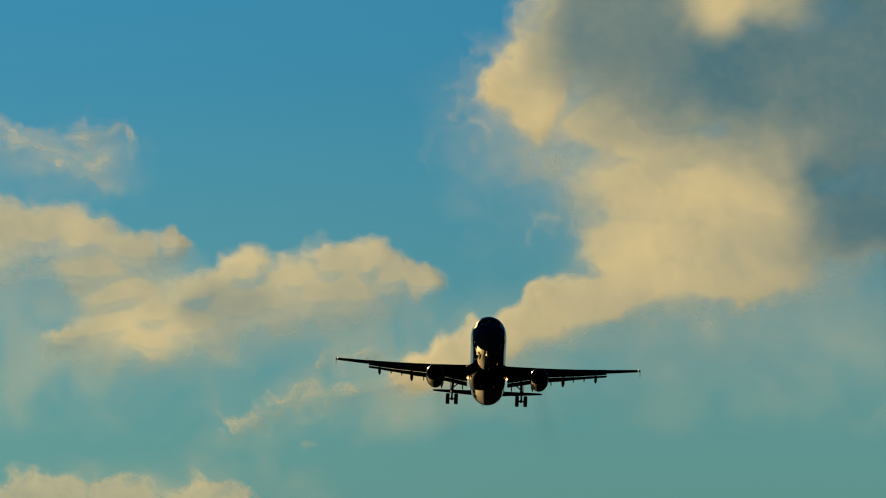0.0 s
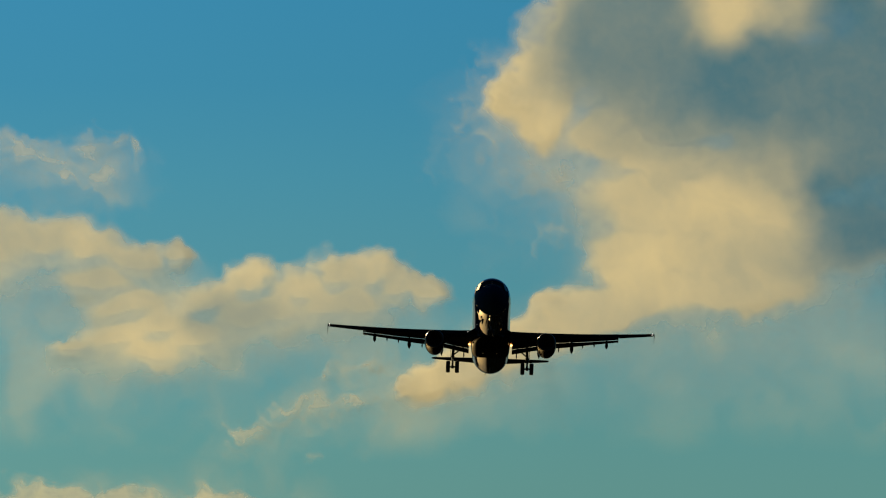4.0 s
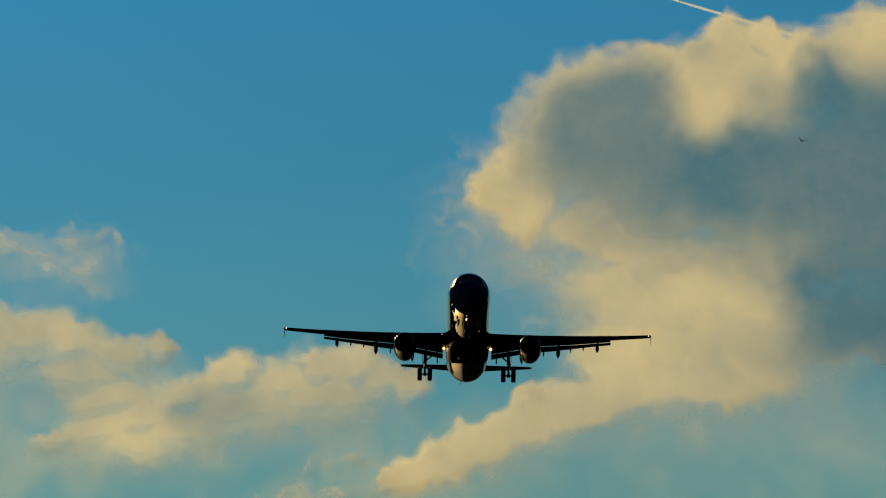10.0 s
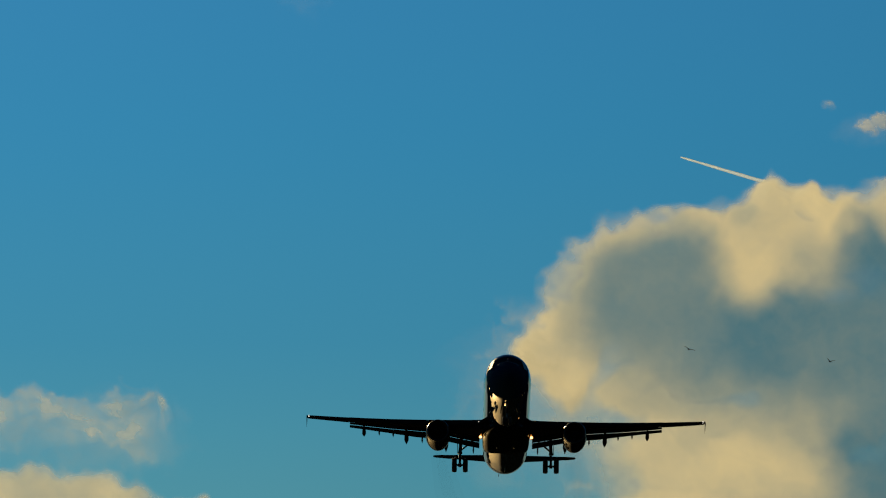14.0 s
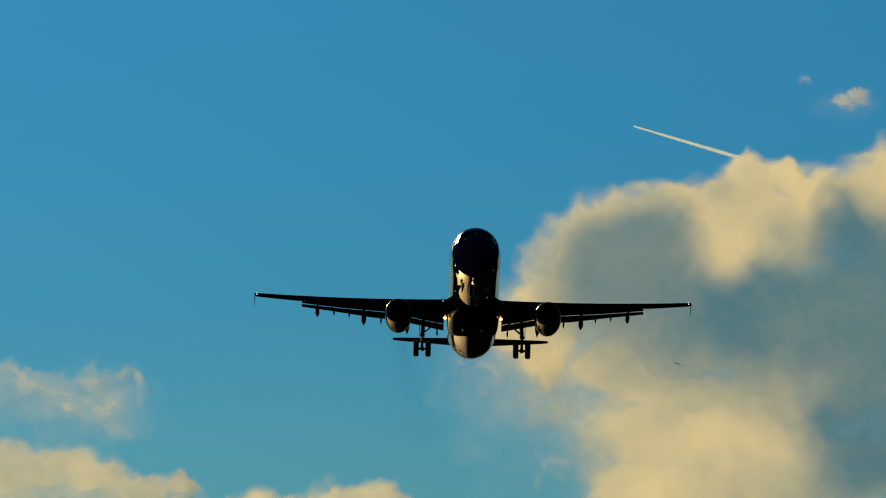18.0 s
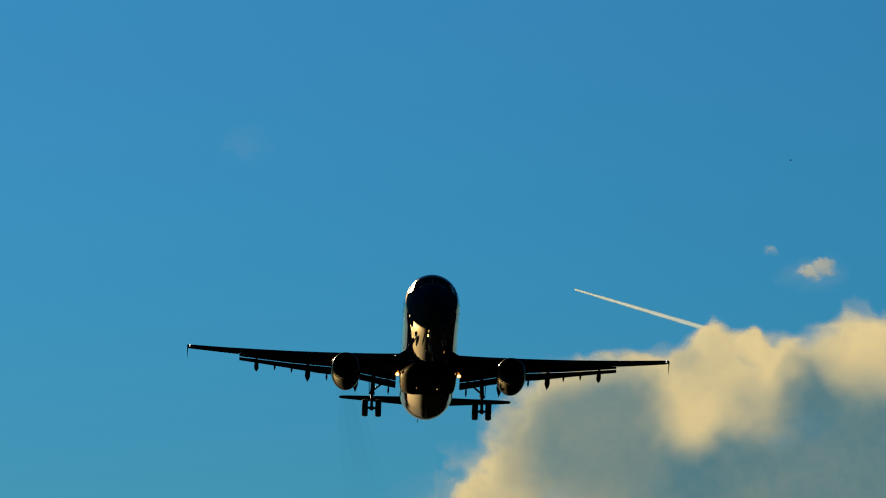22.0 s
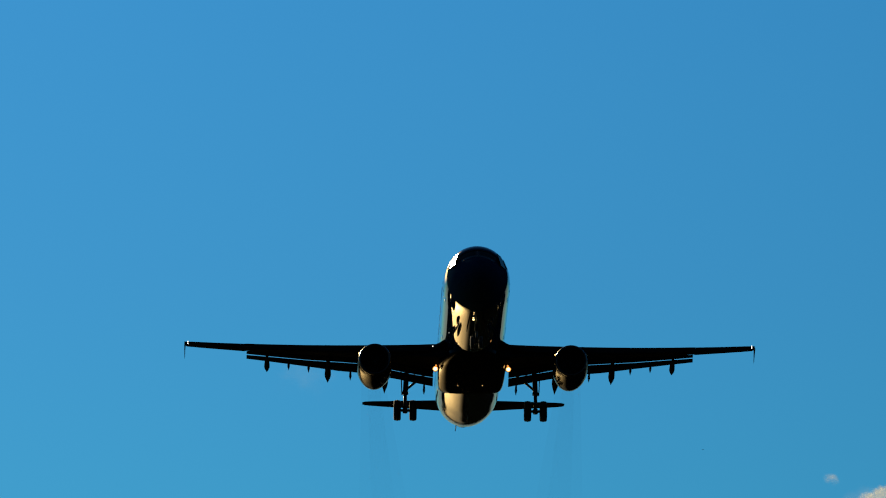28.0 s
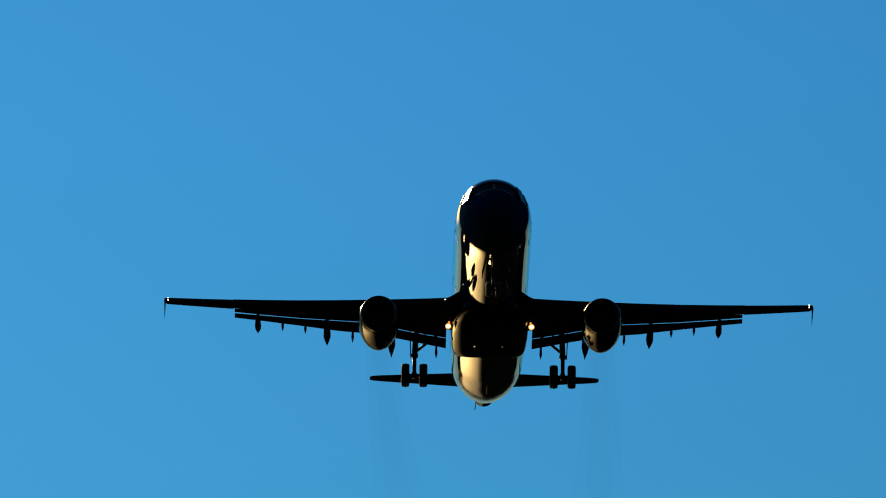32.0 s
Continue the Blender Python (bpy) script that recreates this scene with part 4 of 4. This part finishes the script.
    for y, zt, zb, w in ((15.9, -1.22, -1.4, 0.06), (16.8, -0.98, -1.45, 0.2), (18.2, -0.72, -1.6, 0.24), (19.8, -0.78, -1.75, 0.2), (21.3, -0.95, -1.35, 0.12), (22.2, -1.05, -1.2, 0.03)):
        rings.append([(ex + w * cx, y - AFT, (zt + zb) / 2 + (zt - zb) / 2 * cz) for cx, cz in ((1, -0.9), (1, 0.9), (0.8, 1), (-0.8, 1), (-1, 0.9), (-1, -0.9), (-0.8, -1), (0.8, -1))])
    ring_loft(bm, rings)
    part("pylon", bm, WING, airliner, "engine pylon under the wing")

    # main landing gear
    gx, gy, gz = s * 3.89, 21.7, -3.76
    bm = bmesh.new()
    rod(bm, (gx - s * 0.1, gy - 0.35, -1.0), (gx, gy, -2.75), 0.155)
    rod(bm, (gx, gy, -2.7), (gx, gy, gz), 0.105)
    rod(bm, (gx, gy, -2.78), (gx, gy, -2.62), 0.19)
    rod(bm, (gx - 0.5, gy, gz), (gx + 0.5, gy, gz), 0.085)
    rod(bm, (gx, gy, gz - 0.16), (gx, gy, gz + 0.14), 0.14)
    gear = part("main_gear_leg", bm, STEEL, airliner, "extended steel main landing gear leg")
    bm = bmesh.new()
    rod(bm, (gx - s * 0.02, gy + 0.05, -2.5), (gx - s * 1.45, gy + 0.1, -1.3), 0.075)
    rod(bm, (gx - s * 0.75, gy + 0.07, -1.88), (gx - s * 0.35, gy + 0.1, -1.2), 0.04)
    part("side_stay", bm, STEEL, gear)
    bm = bmesh.new()
    slab(bm, [(gx - 0.1, gy + 0.18, -2.75), (gx + 0.1, gy + 0.18, -2.75), (gx + 0.05, gy + 0.5, -3.2), (gx - 0.05, gy + 0.5, -3.2)], 0.05)
    slab(bm, [(gx - 0.05, gy + 0.5, -3.2), (gx + 0.05, gy + 0.5, -3.2), (gx + 0.1, gy + 0.16, -3.66), (gx - 0.1, gy + 0.16, -3.66)], 0.05)
    part("torque_link", bm, STEEL, gear)
    bm = bmesh.new()
    slab(bm, [(gx + s * 0.26, gy - 0.5, -1.15), (gx + s * 0.26, gy + 0.45, -1.15), (gx + s * 0.2, gy + 0.32, -2.75), (gx + s * 0.2, gy - 0.35, -2.75)], 0.05)
    part("gear_door", bm, WING, gear)
    for side in (1, -1):
        wx = gx + side * 0.47
        bm = bmesh.new()
        lathe_x(bm, (wx, gy, gz), [(-0.16, 0.33), (-0.205, 0.42), (-0.215, 0.52), (-0.18, 0.59), (-0.11, 0.62), (-0.105, 0.605), (-0.06, 0.605), (-0.055, 0.628), (0.055, 0.628), (0.06, 0.605), (0.105, 0.605), (0.11, 0.62), (0.18, 0.59), (0.215, 0.52), (0.205, 0.42), (0.16, 0.33)])
        wheel = part("main_wheel", bm, RUBBER, gear, "black rubber tyre")
        bm = bmesh.new()
        lathe_x(bm, (wx, gy, gz), [(-0.17, 0.1), (-0.12, 0.2), (-0.165, 0.3), (-0.165, 0.345), (0.165, 0.345), (0.165, 0.3), (0.12, 0.2), (0.17, 0.1)], n=28)
        part("wheel_hub", bm, STEEL, wheel)

# nose gear
gy, gz = 5.2, -3.55
bm = bmesh.new()
rod(bm, (0, gy - 0.15, -1.8), (0, gy, -2.85), 0.11)
rod(bm, (0, gy, -2.8), (0, gy + 0.03, gz), 0.075)
rod(bm, (-0.32, gy + 0.03, gz), (0.32, gy + 0.03, gz), 0.06)
rod(bm, (0, gy, -2.5), (0, gy - 1.2, -1.9), 0.06)
nose_gear = part("nose_gear_leg", bm, STEEL, airliner, "extended steel nose gear leg")
for s in (1, -1):
    bm = bmesh.new()
    lathe_x(bm, (s * 0.25, gy + 0.03, gz), [(-0.09, 0.2), (-0.11, 0.28), (-0.1, 0.345), (-0.05, 0.38), (0.05, 0.38), (0.1, 0.345), (0.11, 0.28), (0.09, 0.2)], n=28)
    wheel = part("nose_wheel", bm, RUBBER, nose_gear, "black rubber tyre")
    bm = bmesh.new()
    lathe_x(bm, (s * 0.25, gy + 0.03, gz), [(-0.085, 0.05), (-0.06, 0.12), (-0.09, 0.21), (0.09, 0.21), (0.06, 0.12), (0.085, 0.05)], n=24)
    part("wheel_hub", bm, STEEL, wheel)
    bm = bmesh.new()
    slab(bm, [(s * 0.42, gy - 0.1, -2.0), (s * 0.42, gy + 1.3, -2.02), (s * 0.55, gy + 1.3, -2.62), (s * 0.55, gy - 0.1, -2.6)], 0.03)
    part("nose_gear_door", bm, WING, airliner)
for z, r in ((-2.13, 0.032), (-2.25, 0.052)):
    bm = bmesh.new()
    lathe_y(bm, -0.18, z, [(gy - 0.28, 0.01), (gy - 0.27, r), (gy - 0.25, r)], n=14)
    part("taxi_light", bm, LAMP, nose_gear, "glowing warm taxi light")
    bm = bmesh.new()
    lathe_y(bm, -0.18, z, [(gy - 0.26, r * 1.12), (gy - 0.12, r), (gy - 0.08, r * 0.4)], n=14)
    part("lamp_housing", bm, DARK, nose_gear)


# exhaust: two faint smoky streaks that hang in the air along the flight path
m, nt, b = material("exhaust_smoke")
nt.nodes.remove(b)
co = nt.nodes.new("ShaderNodeTexCoord")
sep = nt.nodes.new("ShaderNodeSeparateXYZ")
nt.links.new(co.outputs["Object"], sep.inputs[0])
fade = add(nt, "ShaderNodeMapRange", **{"From Min": 0.0, "From Max": 95.0, "To Min": 0.020, "To Max": 0.004})
nt.links.new(sep.outputs["Y"], fade.inputs["Value"])
soot = add(nt, "ShaderNodeBsdfDiffuse", Color=(0.03, 0.028, 0.024, 1))
clear = nt.nodes.new("ShaderNodeBsdfTransparent")
mix = nt.nodes.new("ShaderNodeMixShader")
nt.links.new(fade.outputs[0], mix.inputs[0])
nt.links.new(clear.outputs[0], mix.inputs[1])
nt.links.new(soot.outputs[0], mix.inputs[2])
nt.links.new(mix.outputs[0], nt.nodes["Material Output"].inputs["Surface"])
SMOKE = m
for s in (1, -1):
    bm = bmesh.new()
    for layer in (0.5, 1.0):
        rings = []
        for i in range(20):
            c = i / 19
            r = layer * (0.7 + 1.1 * c)
            rings.append([bm.verts.new((r * math.cos(a), 95 * c, r * 0.8 * math.sin(a))) for a in [2 * math.pi * k / 14 for k in range(14)]])
        for p, q in zip(rings, rings[1:]):
            for k in range(14):
                bm.faces.new((p[k], p[(k + 1) % 14], q[(k + 1) % 14], q[k]))
    plume = part("exhaust_trail", bm, SMOKE, airliner, "faint grey streak of engine exhaust")
    plume.matrix_basis = pose(s * 5.82, 20.0 - AFT, -2.4, 7.4, 0, -1.2)

# ---- birds ----
# wing beats are shared; each bird is a body with tail and two wings
def bird(span, label):
    body = new("bird")
    tagged(body, label, "bird", group="birds crossing the sky")
    bm = bmesh.new()
    rows = []
    for y, r in ((-0.20, 0.004), (-0.185, 0.018), (-0.15, 0.028), (-0.11, 0.030), (-0.05, 0.045), (0.03, 0.048), (0.1, 0.032), (0.15, 0.016), (0.16, 0.012)):
        rows.append([(r * math.cos(a) * span / 0.8, y * span / 0.8, r * 0.9 * math.sin(a) * span / 0.8) for a in [2 * math.pi * k / 10 for k in range(10)]])
    ring_loft(bm, rows)
    part("torso", bm, FEATHER, body)
    bm = bmesh.new()
    k = span / 0.8
    ring_loft(bm, [[(-0.012 * k, 0.14 * k, 0.006 * k), (0.012 * k, 0.14 * k, 0.006 * k), (0.012 * k, 0.14 * k, -0.004 * k), (-0.012 * k, 0.14 * k, -0.004 * k)],
                   [(-0.055 * k, 0.29 * k, 0.003 * k), (0.055 * k, 0.29 * k, 0.003 * k), (0.055 * k, 0.29 * k, -0.003 * k), (-0.055 * k, 0.29 * k, -0.003 * k)]])
    part("tail", bm, FEATHER, body)
    wings = []
    for s in (1, -1):
        bm = bmesh.new()
        rows = []
        for x, y0, y1, h in ((0.0, -0.06, 0.09, 0.0), (0.10, -0.09, 0.09, 0.02), (0.20, -0.08, 0.08, 0.03), (0.30, -0.02, 0.09, 0.025), (0.38, 0.07, 0.11, 0.015)):
            rows.append([(s * x * k, y0 * k, h * k), (s * x * k, (y0 + y1) / 2 * k, (h + 0.016) * k), (s * x * k, y1 * k, h * k), (s * x * k, (y0 + y1) / 2 * k, (h - 0.012) * k)])
        ring_loft(bm, rows)
        wing = part("wing", bm, FEATHER, body)
        wing.location = (s * 0.025 * k, 0, 0.015 * k)
        wings.append((s, wing))
    return body, wings


BIRDS = [  # metres away, wing beats a second, heading, lean, and where it flies on the cloud chart: seconds, u, v
    (bird(0.96, "small dark bird gliding across the cloud"), 860.0, 1.3, -24, 24,
     [(0.0, 2154, -115), (9.0, 1518, 45), (10.0, 1447, 67), (11.0, 1380, 88), (12.0, 1314, 109), (13.0, 1243, 131), (14.0, 1166, 143), (14.5, 1130, 150), (18.3, 775, 195), (19.0, 724, 211), (20.0, 634, 233), (32.0, -446, 485)]),
    (bird(0.82, "small dark bird with bent wings in flight"), 900.0, 1.6, -30, 20,
     [(0.0, 2386, -37), (11.5, 1598, 127), (12.5, 1517, 145), (13.0, 1482, 153), (14.0, 1418, 166), (16.5, 1281, 193), (18.0, 1187, 212), (19.0, 1125, 225), (20.0, 1066, 234), (32.0, 336, 363)]),
    (bird(0.66, "tiny distant bird high in the blue"), 1500.0, 1.1, -50, 15,
     [(0.0, 2380, -960), (21.5, 1476, -456), (23.0, 1413, -428), (24.0, 1373, -408), (25.0, 1328, -388), (27.5, 1215, -346), (28.0, 1188, -341), (29.0, 1139, -332), (29.5, 1115, -331), (32.0, 960, -340)]),
]


# ---- motions ----
def motions():
    walk(airliner, [(t, pose(x, y, z, 0, 0, yaw) @ pose(0, 0, 0, -nose, 0, 0) @ pose(0, 0, 0, 0, bank, 0)) for t, x, y, z, nose, bank, yaw in AIRLINER_ROWS])
    trail_rows = []
    for t, u, v in ((0.0, 1312, -158), (10.5, 1195, -190), (13.0, 1164, -195), (16.5, 1126, -203), (19.0, 1100, -211), (21.0, 1076, -217), (23.0, 1057, -223), (25.0, 1038, -227), (27.5, 1009, -236), (32.0, 962, -249)):
        trail_rows.append((t, Matrix.Translation(chart(u, v, 4900.0)) @ pose(0, 0, 0, 0, 16.8, 0)))
    walk(contrail, trail_rows)
    for (body, wings), metres, beat, heading, lean, rows in BIRDS:
        walk(body, [(t, Matrix.Translation(chart(u, v, metres)) @ pose(0, 0, 0, 0, 0, heading) @ pose(0, 0, 0, 3, lean, 0)) for t, u, v in rows])
        for s, wing in wings:
            rest = wing.location.copy()
            walk(wing, [(0.25 * i, Matrix.Translation(rest) @ pose(0, 0, 0, 0, -s * (4 + 26 * math.sin(2 * math.pi * beat * 0.25 * i * 0.55)), 0)) for i in range(129)])


motions()
